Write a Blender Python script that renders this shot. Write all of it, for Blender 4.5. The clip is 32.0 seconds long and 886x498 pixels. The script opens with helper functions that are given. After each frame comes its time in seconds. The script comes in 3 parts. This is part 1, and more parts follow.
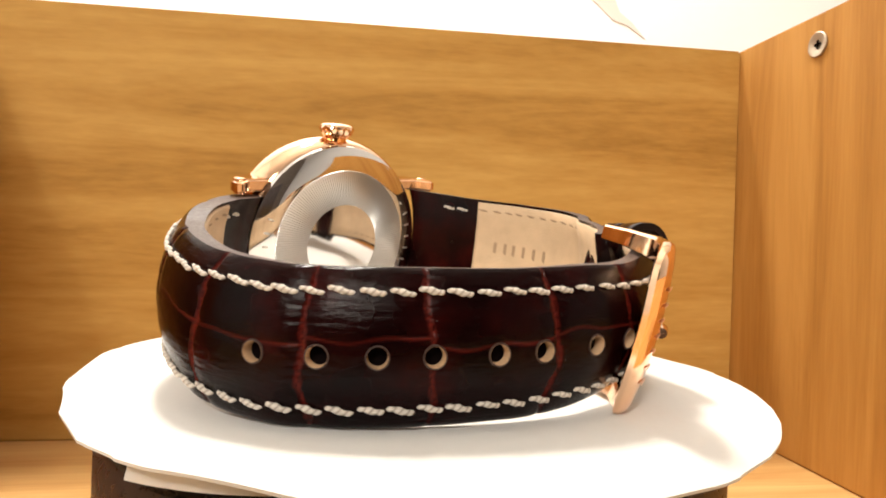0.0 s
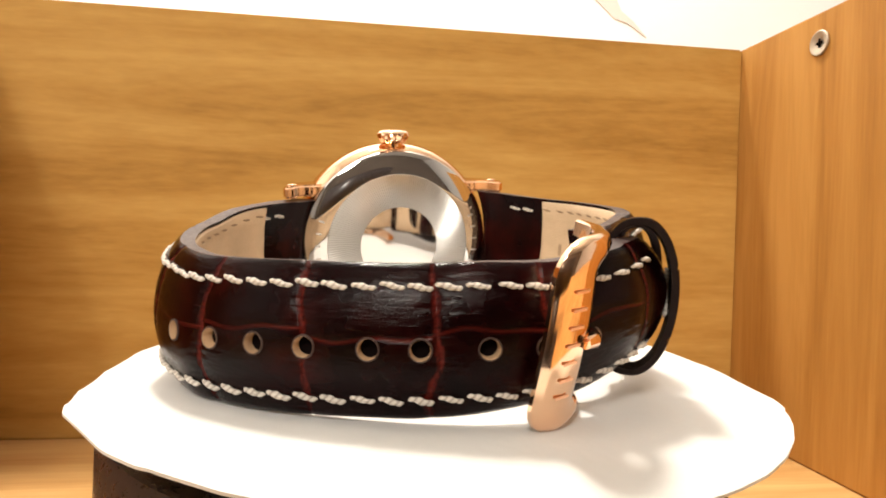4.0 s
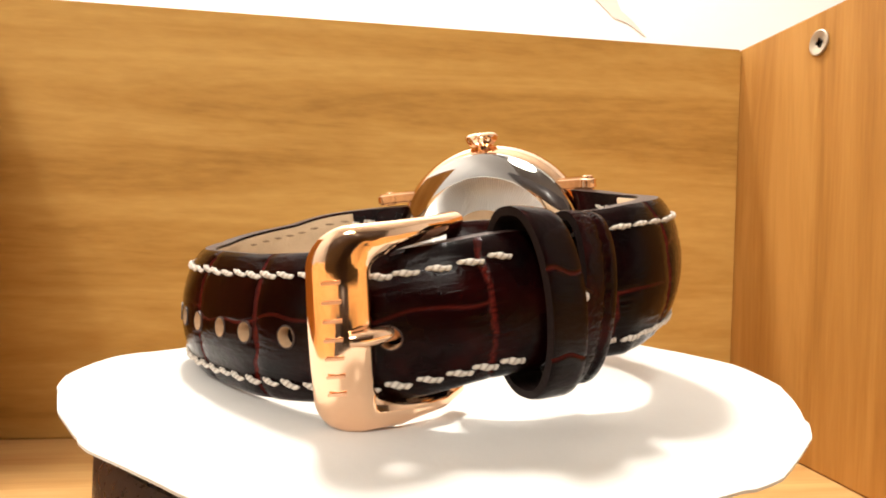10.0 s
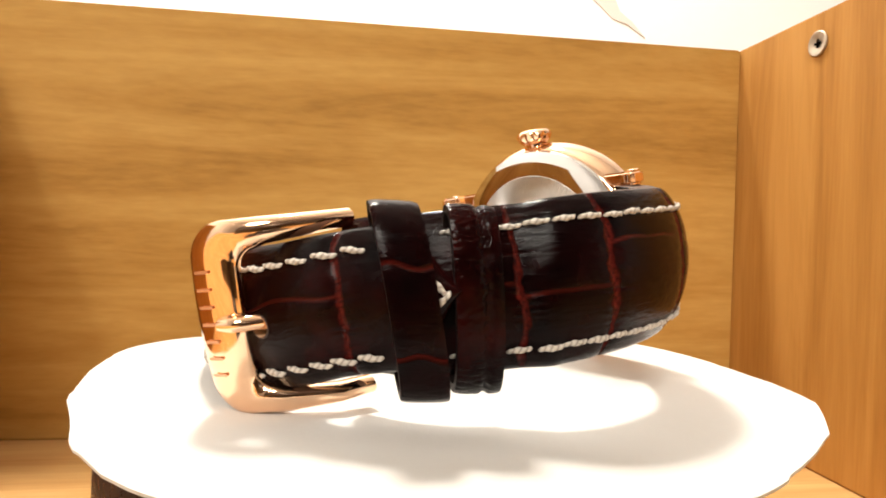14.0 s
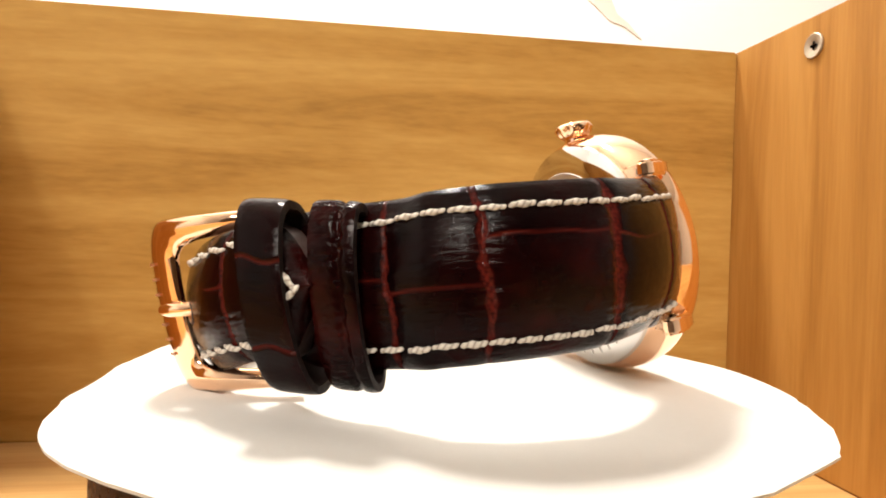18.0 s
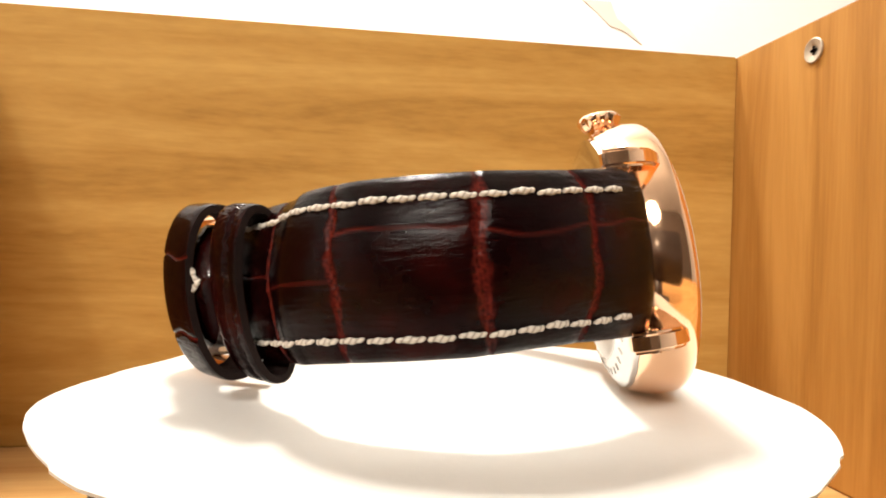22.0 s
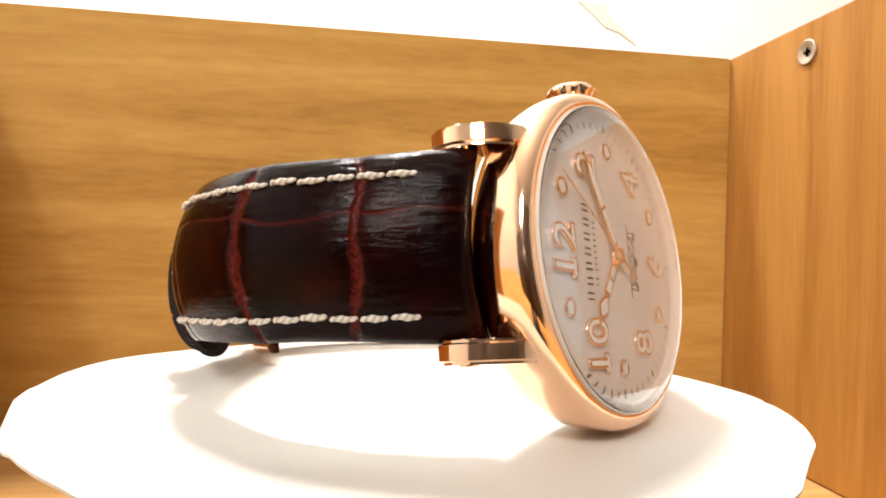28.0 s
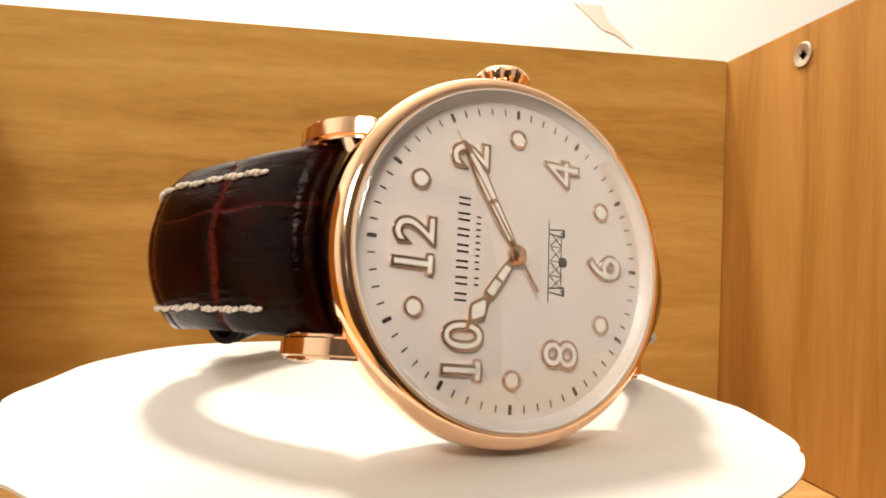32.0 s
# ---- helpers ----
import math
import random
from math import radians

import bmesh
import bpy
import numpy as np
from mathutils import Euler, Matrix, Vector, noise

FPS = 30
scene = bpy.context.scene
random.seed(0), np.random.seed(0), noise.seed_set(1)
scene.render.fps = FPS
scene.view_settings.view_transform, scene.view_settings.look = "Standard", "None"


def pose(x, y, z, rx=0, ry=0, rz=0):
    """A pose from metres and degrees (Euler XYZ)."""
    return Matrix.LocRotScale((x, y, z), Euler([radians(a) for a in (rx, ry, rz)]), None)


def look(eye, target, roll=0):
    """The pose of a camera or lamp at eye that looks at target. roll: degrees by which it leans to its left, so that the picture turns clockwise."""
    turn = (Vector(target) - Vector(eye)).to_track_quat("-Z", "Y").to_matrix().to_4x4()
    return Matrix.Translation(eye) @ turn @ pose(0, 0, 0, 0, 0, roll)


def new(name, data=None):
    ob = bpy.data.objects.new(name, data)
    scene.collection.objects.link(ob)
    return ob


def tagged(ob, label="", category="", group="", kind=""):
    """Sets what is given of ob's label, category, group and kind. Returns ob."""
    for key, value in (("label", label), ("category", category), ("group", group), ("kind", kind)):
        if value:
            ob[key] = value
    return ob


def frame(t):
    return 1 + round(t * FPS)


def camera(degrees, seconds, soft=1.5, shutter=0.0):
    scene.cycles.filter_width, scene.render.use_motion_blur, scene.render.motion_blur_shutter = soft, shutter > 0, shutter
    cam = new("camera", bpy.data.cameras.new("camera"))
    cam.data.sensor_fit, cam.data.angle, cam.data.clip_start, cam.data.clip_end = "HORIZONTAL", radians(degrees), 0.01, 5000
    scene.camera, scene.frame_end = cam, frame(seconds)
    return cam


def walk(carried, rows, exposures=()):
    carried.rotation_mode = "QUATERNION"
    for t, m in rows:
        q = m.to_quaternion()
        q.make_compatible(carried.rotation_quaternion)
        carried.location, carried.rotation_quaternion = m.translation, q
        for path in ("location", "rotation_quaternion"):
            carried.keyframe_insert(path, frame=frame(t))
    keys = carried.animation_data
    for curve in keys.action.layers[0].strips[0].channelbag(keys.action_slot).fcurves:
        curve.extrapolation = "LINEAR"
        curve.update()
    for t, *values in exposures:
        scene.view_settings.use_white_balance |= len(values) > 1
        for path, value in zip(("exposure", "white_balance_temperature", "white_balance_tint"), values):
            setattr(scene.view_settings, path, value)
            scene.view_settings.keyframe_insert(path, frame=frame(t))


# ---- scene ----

U = 0.106                                   # metres per unit of the watch plan
cam = camera(71.34, 32.0, soft=1.9)
EYE = (-0.0110, -0.10553, 0.06469)
TURNS = [(0, 89.04, -1.509, -7.888), (1, 88.99, -1.509, -7.893), (2, 88.957, -1.508, -7.827), (3, 88.938, -1.507, -7.792),
         (5.5, 88.905, -1.507, -7.783), (7, 88.843, -1.506, -7.714), (8, 88.837, -1.506, -7.734), (9, 88.854, -1.507, -7.785),
         (10, 88.895, -1.508, -7.826), (12, 88.916, -1.508, -7.85), (13, 88.897, -1.508, -7.85), (14, 88.961, -1.509, -7.892),
         (16.5, 88.953, -1.512, -8.036), (18, 89.104, -1.514, -8.147), (19, 89.27, -1.514, -8.116), (20, 89.366, -1.512, -8.009),
         (21, 89.428, -1.511, -7.982), (22, 89.505, -1.513, -8.091), (23, 89.597, -1.516, -8.225), (25, 89.63, -1.518, -8.332),
         (27.5, 89.578, -1.521, -8.496), (29, 89.628, -1.524, -8.615), (30, 89.681, -1.526, -8.72), (31, 89.733, -1.528, -8.842),
         (32, 89.768, -1.527, -8.798)]
walk(cam, [(t, pose(*EYE, rx, ry, rz)) for t, rx, ry, rz in TURNS], exposures=[
    (0, 0.06, 6550, 10), (1.4, 0.05, 6550, 10), (1.7, 0.02, 5400, 5), (2.0, -0.01, 5050, 3), (2.3, 0.02, 5600, 6), (2.8, 0.05, 6450, 10),
    (6, 0.03, 6600, 10), (7, 0.03, 6500, 10), (8, -0.01, 6350, 10), (9, -0.01, 6400, 10), (10, 0.10, 6500, 10), (11, 0.10, 6500, 10),
    (12, 0.10, 6200, 10), (13, 0.06, 6500, 10), (17, 0.06, 6550, 10), (20, 0.14, 6600, 10), (23, 0.13, 6550, 10), (25, 0.14, 6550, 10),
    (28, 0.14, 6300, 10), (29, 0.02, 6000, 7), (30, -0.04, 5950, 5), (31, -0.06, 5900, 5), (32, -0.14, 6850, 10)])

# turntable: its foot point, its slight lean, and its turn in degrees
TABLE = pose(0.00009, -0.00003, 0.042, 0.2133, 0.9801, -6.2107)
SPIN = [(0, -0.11), (2, -12.53), (4, -25.39), (6, -38.4), (8, -51.36), (10, -64.19), (12, -76.83), (14, -89.31), (16, -101.65),
        (18, -113.94), (20, -126.24), (22, -138.61), (24, -151.07), (26, -163.61), (28, -176.16), (30, -188.56), (32, -200.58)]
TURNING = []

# ---- light ----
world = bpy.data.worlds.new("room_air")
world.use_nodes = True
world.node_tree.nodes["Background"].inputs[0].default_value = (1.0, 0.93, 0.84, 1)
world.node_tree.nodes["Background"].inputs[1].default_value = 0.12
scene.world = world


def area(name, eye, target, size, watts, colour):
    data = bpy.data.lights.new(name, "AREA")
    data.shape, data.size, data.energy, data.color = "DISK", size, watts, colour
    ob = new(name, data)
    ob.matrix_world = look(eye, target)
    return ob


bulb = bpy.data.lights.new("hanging_bulb", "POINT")
bulb.shadow_soft_size, bulb.energy, bulb.color = 0.06, 40.0, (1.0, 0.935, 0.84)
new("hanging_bulb", bulb).location = (-0.11, 0.30, 0.95)
area("front_room_lamp", (-0.40, -1.22, 0.98), (0, 0, 0.07), 0.50, 15.3, (1.0, 0.92, 0.81))
# small unseen lamp, added for tight highlights on the leather
area("strap_highlight_lamp", (-0.45, -1.20, 0.96), (0, 0, 0.07), 0.05, 3.4, (1.0, 0.95, 0.88))


# ---- materials ----
def nodes_of(name):
    mat = bpy.data.materials.new(name)
    mat.use_nodes = True
    tree = mat.node_tree
    return mat, tree, tree.nodes["Principled BSDF"]


def add(tree, kind, **values):
    node = tree.nodes.new(kind)
    for key, value in values.items():
        node.inputs[key].default_value = value
    return node


def ramp(tree, fac, stops):
    node = tree.nodes.new("ShaderNodeValToRGB")
    while len(node.color_ramp.elements) < len(stops):
        node.color_ramp.elements.new(0.5)
    for el, (at, colour) in zip(node.color_ramp.elements, stops):
        el.position, el.color = at, (*colour, 1)
    tree.links.new(fac, node.inputs[0])
    return node.outputs[0]


def bump(tree, bsdf, height, strength, distance):
    node = add(tree, "ShaderNodeBump", Strength=strength, Distance=distance)
    tree.links.new(height, node.inputs["Height"])
    tree.links.new(node.outputs[0], bsdf.inputs["Normal"])
    return node


def coords(tree, scale, turn=(0, 0, 0), place=(0, 0, 0)):
    tc = tree.nodes.new("ShaderNodeTexCoord")
    mp = add(tree, "ShaderNodeMapping", Scale=scale, Rotation=turn, Location=place)
    tree.links.new(tc.outputs["Object"], mp.inputs[0])
    return mp.outputs[0]


def noise_of(tree, vec, scale, detail=4.0, rough=0.55, distortion=0.0):
    node = add(tree, "ShaderNodeTexNoise", Scale=scale, Detail=detail, Roughness=rough, Distortion=distortion)
    tree.links.new(vec, node.inputs["Vector"])
    return node.outputs[0]


def plain(name, colour, rough=0.5, metal=0.0, grain=0.0, size=800.0, vary=0.12):
    """A surface with slight blotches, grain in its gloss and fine relief."""
    mat, tree, bsdf = nodes_of(name)
    vec = coords(tree, (1, 1, 1))
    blot = noise_of(tree, vec, size * 0.06, 3.0)
    dark, light = [tuple(min(1, c * k) for c in colour) for k in (1 - vary, 1 + vary)]
    tree.links.new(ramp(tree, blot, [(0.3, dark), (0.7, light)]), bsdf.inputs["Base Color"])
    bsdf.inputs["Metallic"].default_value = metal
    fine = noise_of(tree, vec, size, 5.0)
    tree.links.new(ramp(tree, fine, [(0.3, (rough * 0.8,) * 3), (0.7, (min(1, rough * 1.2),) * 3)]), bsdf.inputs["Roughness"])
    if grain:
        bump(tree, bsdf, fine, grain, 0.0004)
    return mat


def wood(name, along, dark, mid, light):
    """Veneer with long wavy bands and fine pores along one axis."""
    mat, tree, bsdf = nodes_of(name)
    stretch = {"x": (4, 1, 48), "z": (1, 70, 6), "f": (6, 60, 1)}[along]
    pores = {"x": (90, 1, 420), "z": (1, 900, 40), "f": (40, 900, 1)}[along]
    vec = coords(tree, stretch)
    bands = noise_of(tree, vec, 1.0, 6.0, 0.62, 0.6)
    fine = noise_of(tree, coords(tree, pores), 1.0, 3.0, 0.6)
    mix = tree.nodes.new("ShaderNodeMix")
    mix.inputs[0].default_value = 0.2
    tree.links.new(bands, mix.inputs[2])
    tree.links.new(fine, mix.inputs[3])
    tree.links.new(ramp(tree, mix.outputs[0], [(0.30, dark), (0.45, mid), (0.60, light)]), bsdf.inputs["Base Color"])
    tree.links.new(ramp(tree, fine, [(0.3, (0.62,) * 3), (0.7, (0.78,) * 3)]), bsdf.inputs["Roughness"])
    bsdf.inputs["Specular IOR Level"].default_value = 0.2
    bump(tree, bsdf, fine, 0.15, 0.0003)
    return mat


def leather(name):
    """Embossed glossy leather: the 'groove' layer on the mesh holds the red-brown creases."""
    mat, tree, bsdf = nodes_of(name)
    vec = coords(tree, (1, 1, 1))
    blot = noise_of(tree, vec, 130.0, 3.0)
    base = ramp(tree, blot, [(0.3, (0.0018, 0.0006, 0.0008)), (0.55, (0.008, 0.0009, 0.0009)), (0.75, (0.024, 0.0020, 0.0016))])
    att = tree.nodes.new("ShaderNodeAttribute")
    att.attribute_name = "groove"
    mix = tree.nodes.new("ShaderNodeMix")
    mix.data_type = "RGBA"
    tree.links.new(att.outputs["Fac"], mix.inputs[0])
    tree.links.new(base, mix.inputs[6])
    mix.inputs[7].default_value = (0.10, 0.011, 0.007, 1)
    tree.links.new(mix.outputs[2], bsdf.inputs["Base Color"])
    bsdf.inputs["Specular IOR Level"].default_value = 0.09
    al, ac = [tree.nodes.new("ShaderNodeAttribute") for _ in range(2)]
    al.attribute_name, ac.attribute_name = "along", "across"
    xyz = tree.nodes.new("ShaderNodeCombineXYZ")
    tree.links.new(al.outputs["Fac"], xyz.inputs[0])
    tree.links.new(ac.outputs["Fac"], xyz.inputs[1])
    mp = add(tree, "ShaderNodeMapping", Scale=(0.30, 1.6, 1.0))
    tree.links.new(xyz.outputs[0], mp.inputs[0])
    lines = noise_of(tree, mp.outputs[0], 1.0, 6.0, 0.62, 0.5)
    fine = noise_of(tree, vec, 1100.0, 5.0, 0.6)
    mixed = tree.nodes.new("ShaderNodeMix")
    mixed.inputs[0].default_value = 0.35
    tree.links.new(lines, mixed.inputs[2])
    tree.links.new(fine, mixed.inputs[3])
    tree.links.new(ramp(tree, fine, [(0.3, (0.045,) * 3), (0.7, (0.10,) * 3)]), bsdf.inputs["Roughness"])
    bump(tree, bsdf, mixed.outputs[0], 0.34, 0.0005)
    return mat


WOOD_BACK = wood("oak_veneer_lying", "x", (0.30, 0.145, 0.026), (0.47, 0.255, 0.060), (0.58, 0.345, 0.096))
WOOD_SIDE = wood("oak_veneer_upright", "z", (0.32, 0.135, 0.026), (0.44, 0.205, 0.044), (0.53, 0.265, 0.065))
WOOD_FLOOR = wood("oak_veneer_floor", "f", (0.40, 0.20, 0.06), (0.52, 0.29, 0.10), (0.62, 0.38, 0.15))
LEATHER = leather("brown_crocodile_leather")
EDGE = plain("painted_leather_edge", (0.048, 0.026, 0.021), 0.45, 0, 0.2, 1500)
KEEPER_EDGE = plain("dark_leather_edge", (0.013, 0.007, 0.006), 0.6, 0, 0.2, 1500)
KEEPER_EDGE.node_tree.nodes["Principled BSDF"].inputs["Specular IOR Level"].default_value = 0.15
LINING = plain("tan_lining_leather", (0.56, 0.40, 0.25), 0.6, 0, 0.3, 2500)
THREAD = plain("cream_thread", (0.57, 0.53, 0.46), 0.8, 0, 0.5, 5000)
tt = THREAD.node_tree
# darker slanted bands paint the shade between the plies of the thread
ply_shade = add(tt, "ShaderNodeTexWave", Scale=470.0, Distortion=0.6, Detail=1.0)
tt.links.new(coords(tt, (1, 1, 1), (0, 0, 0.75)), ply_shade.inputs["Vector"])
tt.links.new(ramp(tt, ply_shade.outputs[0], [(0.03, (0.36, 0.30, 0.25)), (0.28, (0.57, 0.52, 0.45)), (0.8, (0.66, 0.61, 0.54))]), tt.nodes["Principled BSDF"].inputs["Base Color"])
EDGE_THREAD = plain("brown_stamp", (0.30, 0.20, 0.12), 0.7)
ENGRAVED = plain("engraved_gold", (0.85, 0.53, 0.35), 0.5, 1.0)
RIM = plain("raw_tan_leather", (0.50, 0.33, 0.19), 0.75, 0, 0.3, 3000, 0.25)
GOLD = plain("polished_rose_gold", (0.96, 0.64, 0.42), 0.09, 1.0, 0.0, 500, 0.03)
STEEL = plain("polished_steel", (0.74, 0.72, 0.70), 0.06, 1.0, 0.0, 500, 0.03)
PALE_GOLD = plain("pale_rose_gold", (0.93, 0.69, 0.56), 0.16, 1.0, 0.0, 500, 0.03)
SCREW = plain("dull_screw_steel", (0.46, 0.39, 0.31), 0.45, 1.0, 0.2, 2000, 0.1)
BRUSHED = plain("brushed_steel", (0.70, 0.69, 0.67), 0.42, 1.0, 0.25, 2500, 0.06)
RADIAL, rt, rb = nodes_of("engine_turned_steel")
rb.inputs["Base Color"].default_value = (0.70, 0.69, 0.67, 1)
rb.inputs["Metallic"].default_value = 1.0
rb.inputs["Roughness"].default_value = 0.3
sep = rt.nodes.new("ShaderNodeSeparateXYZ")
rt.links.new(coords(rt, (1, 1, 1)), sep.inputs[0])
ang = rt.nodes.new("ShaderNodeMath")
ang.operation = "ARCTAN2"
rt.links.new(sep.outputs[1], ang.inputs[0])
rt.links.new(sep.outputs[0], ang.inputs[1])
far = rt.nodes.new("ShaderNodeVectorMath")
far.operation = "LENGTH"
rt.links.new(coords(rt, (900, 900, 0)), far.inputs[0])
spun = rt.nodes.new("ShaderNodeMath")
spun.operation, spun.inputs[1].default_value = "MULTIPLY_ADD", 180.0
rt.links.new(ang.outputs[0], spun.inputs[0])
rt.links.new(far.outputs["Value"], spun.inputs[2])
wav = rt.nodes.new("ShaderNodeMath")
wav.operation = "SINE"
rt.links.new(spun.outputs[0], wav.inputs[0])
bump(rt, rb, wav.outputs[0], 0.7, 0.0001)
DIAL = plain("silver_white_dial", (0.60, 0.55, 0.52), 0.35, 0.0, 0.05, 3000, 0.03)
FILL = plain("pale_numeral_fill", (0.70, 0.66, 0.62), 0.4, 0, 0.1, 4000, 0.03)
LUME = plain("white_lume", (0.68, 0.65, 0.61), 0.5, 0, 0.1, 4000, 0.03)
INK = plain("dark_print", (0.03, 0.028, 0.03), 0.5)
PAPER = plain("white_paper", (0.76, 0.755, 0.735), 0.75, 0, 0.1, 900, 0.02)
DRUM = plain("dark_brown_plastic", (0.035, 0.027, 0.026), 0.3, 0, 0.05, 900)
WHITE = plain("white_wall_paint", (0.86, 0.85, 0.84), 0.8, 0, 0.1, 60, 0.02)
BROWN_PATCH = plain("pale_brown_patch", (0.74, 0.67, 0.62), 0.8, 0, 0.1, 60, 0.15)
DIM = plain("unlit_room_brown", (0.17, 0.135, 0.11), 0.8, 0, 0.1, 60, 0.05)
PALE = plain("pale_ceiling_paint", (0.80, 0.77, 0.73), 0.8, 0, 0.1, 60, 0.03)
GREY = plain("grey_floor", (0.12, 0.105, 0.095), 0.7, 0, 0.1, 60)
# gloss-free near-black that holds the shade of recesses in its colour
SHADE_BLACK = plain("recess_shade", (0.006, 0.004, 0.004), 0.95)
SHADE_BLACK.node_tree.nodes["Principled BSDF"].inputs["Specular IOR Level"].default_value = 0.0

GLASS, _, gb = nodes_of("sapphire_crystal")
gb.inputs["Transmission Weight"].default_value = 1.0
gb.inputs["Roughness"].default_value = 0.0
gb.inputs["IOR"].default_value = 1.58
# pale sheen imitates the veil of light trapped and mirrored in the crystal
gb.inputs["Sheen Weight"].default_value = 0.7
gb.inputs["Sheen Roughness"].default_value = 0.3
gb.inputs["Sheen Tint"].default_value = (1.0, 0.93, 0.88, 1)


# ---- mesh tools ----
def part(name, bm, material, parent, label="", smooth=True):
    if smooth:
        for ed in bm.edges:
            if len(ed.link_faces) == 2 and ed.calc_face_angle() > 0.7:
                ed.smooth = False
    me = bpy.data.meshes.new(name)
    bm.to_mesh(me)
    bm.free()
    if smooth:
        me.polygons.foreach_set("use_smooth", [True] * len(me.polygons))
    me.materials.append(material)
    ob = new(name, me)
    ob.parent = parent
    if label:
        tagged(ob, label)
    return ob


def block(size, at=(0, 0, 0), bevel=0.001, m=None, segments=2):
    bm = bmesh.new()
    bmesh.ops.create_cube(bm, size=1.0)
    bmesh.ops.scale(bm, vec=size, verts=bm.verts)
    if bevel:
        bmesh.ops.bevel(bm, geom=list(bm.edges), offset=bevel, segments=segments, affect="EDGES", clamp_overlap=True)
    bmesh.ops.translate(bm, vec=at, verts=bm.verts)
    if m is not None:
        bmesh.ops.transform(bm, matrix=m, verts=bm.verts)
    return bm


def lathe(profile, segments=96, m=None, closed=False, wave=None):
    """Turns (radius, height) points round z."""
    bm = bmesh.new()
    rings = []
    for r, z in profile:
        if r < 1e-7:
            rings.append([bm.verts.new((0, 0, z))])
            continue
        ring = []
        for k in range(segments):
            a = 2 * math.pi * k / segments
            rr = r * (1 + (wave(a, r, z) if wave else 0))
            ring.append(bm.verts.new((rr * math.cos(a), rr * math.sin(a), z)))
        rings.append(ring)
    pairs = list(zip(rings, rings[1:])) + ([(rings[-1], rings[0])] if closed else [])
    for a, b in pairs:
        for k in range(segments):
            j = (k + 1) % segments
            if len(a) == 1 and len(b) > 1:
                bm.faces.new((a[0], b[k], b[j]))
            elif len(b) == 1 and len(a) > 1:
                bm.faces.new((a[k], a[j], b[0]))
            elif len(a) > 1:
                bm.faces.new((a[k], a[j], b[j], b[k]))
    bmesh.ops.recalc_face_normals(bm, faces=bm.faces)
    if m is not None:
        bmesh.ops.transform(bm, matrix=m, verts=bm.verts)
    return bm


def solid(outline, z0, z1, m=None, bevel=0.0):
    """A prism over a closed outline in x, y."""
    bm = bmesh.new()
    low = [bm.verts.new((x, y, z0)) for x, y in outline]
    high = [bm.verts.new((x, y, z1)) for x, y in outline]
    bm.faces.new(low[::-1])
    top = bm.faces.new(high)
    n = len(outline)
    for k in range(n):
        bm.faces.new((low[k], low[(k + 1) % n], high[(k + 1) % n], high[k]))
    bmesh.ops.recalc_face_normals(bm, faces=bm.faces)
    if bevel:
        bmesh.ops.bevel(bm, geom=list(top.edges), offset=bevel, segments=2, affect="EDGES", clamp_overlap=True)
    if m is not None:
        bmesh.ops.transform(bm, matrix=m, verts=bm.verts)
    return bm


def tube(points, radius, segments=10, m=None):
    """A round bar along points."""
    bm = bmesh.new()
    pts = [Vector(p) for p in points]
    rings = []
    side = None
    for i, p in enumerate(pts):
        tan = (pts[min(i + 1, len(pts) - 1)] - pts[max(i - 1, 0)]).normalized()
        ref = side if side is not None else (Vector((0, 0, 1)) if abs(tan.z) < 0.9 else Vector((1, 0, 0)))
        side = (ref - tan * ref.dot(tan)).normalized()
        up = tan.cross(side)
        r = radius(i / (len(pts) - 1)) if callable(radius) else radius
        rings.append([bm.verts.new(p + r * (math.cos(a) * side + math.sin(a) * up)) for a in [2 * math.pi * k / segments for k in range(segments)]])
    for a, b in zip(rings, rings[1:]):
        for k in range(segments):
            bm.faces.new((a[k], a[(k + 1) % segments], b[(k + 1) % segments], b[k]))
    bm.faces.new(rings[0][::-1])
    bm.faces.new(rings[-1])
    bmesh.ops.recalc_face_normals(bm, faces=bm.faces)
    if m is not None:
        bmesh.ops.transform(bm, matrix=m, verts=bm.verts)
    return bm


def spline(rows, n):
    """Catmull-Rom through rows of numbers, resampled to n even steps of its x, y way."""
    a = np.array(rows, float)
    a = np.vstack([2 * a[0] - a[1], a, 2 * a[-1] - a[-2]])
    out = []
    for i in range(1, len(a) - 2):
        for t in np.linspace(0, 1, 40, endpoint=False):
            p0, p1, p2, p3 = a[i - 1:i + 3]
            out.append(0.5 * (2 * p1 + (p2 - p0) * t + (2 * p0 - 5 * p1 + 4 * p2 - p3) * t ** 2 + (3 * p1 - p0 - 3 * p2 + p3) * t ** 3))
    out.append(a[-2])
    out = np.array(out)
    s = np.concatenate([[0], np.cumsum(np.linalg.norm(np.diff(out[:, :3], axis=0), axis=1))])
    at = np.linspace(0, s[-1], n)
    return at, np.stack([np.interp(at, s, out[:, k]) for k in range(out.shape[1])], 1)


# ---- room ----
def slab(name, size, at, material, label="", category=""):
    ob = part(name, block(size, at, 0), material, None, smooth=False)
    return tagged(ob, label or "plain painted surface", category, "", "structure")


slab("wall_north", (3.15, 0.1, 2.6), (0.375, 0.75, 0.45), WHITE, "bright white painted wall behind the box", "wall")
# unseen wall; its dark colour stands for the unlit room behind the eye
slab("wall_south", (3.15, 0.1, 2.6), (0.375, -2.25, 0.45), DIM, "unseen wall, coloured dark for the unlit room", "wall")
# unseen side walls and ceiling, kept pale to brighten reflections in metal and glass
slab("wall_east", (0.1, 3.1, 2.6), (2.0, -0.75, 0.45), WHITE, "white painted side wall", "wall")
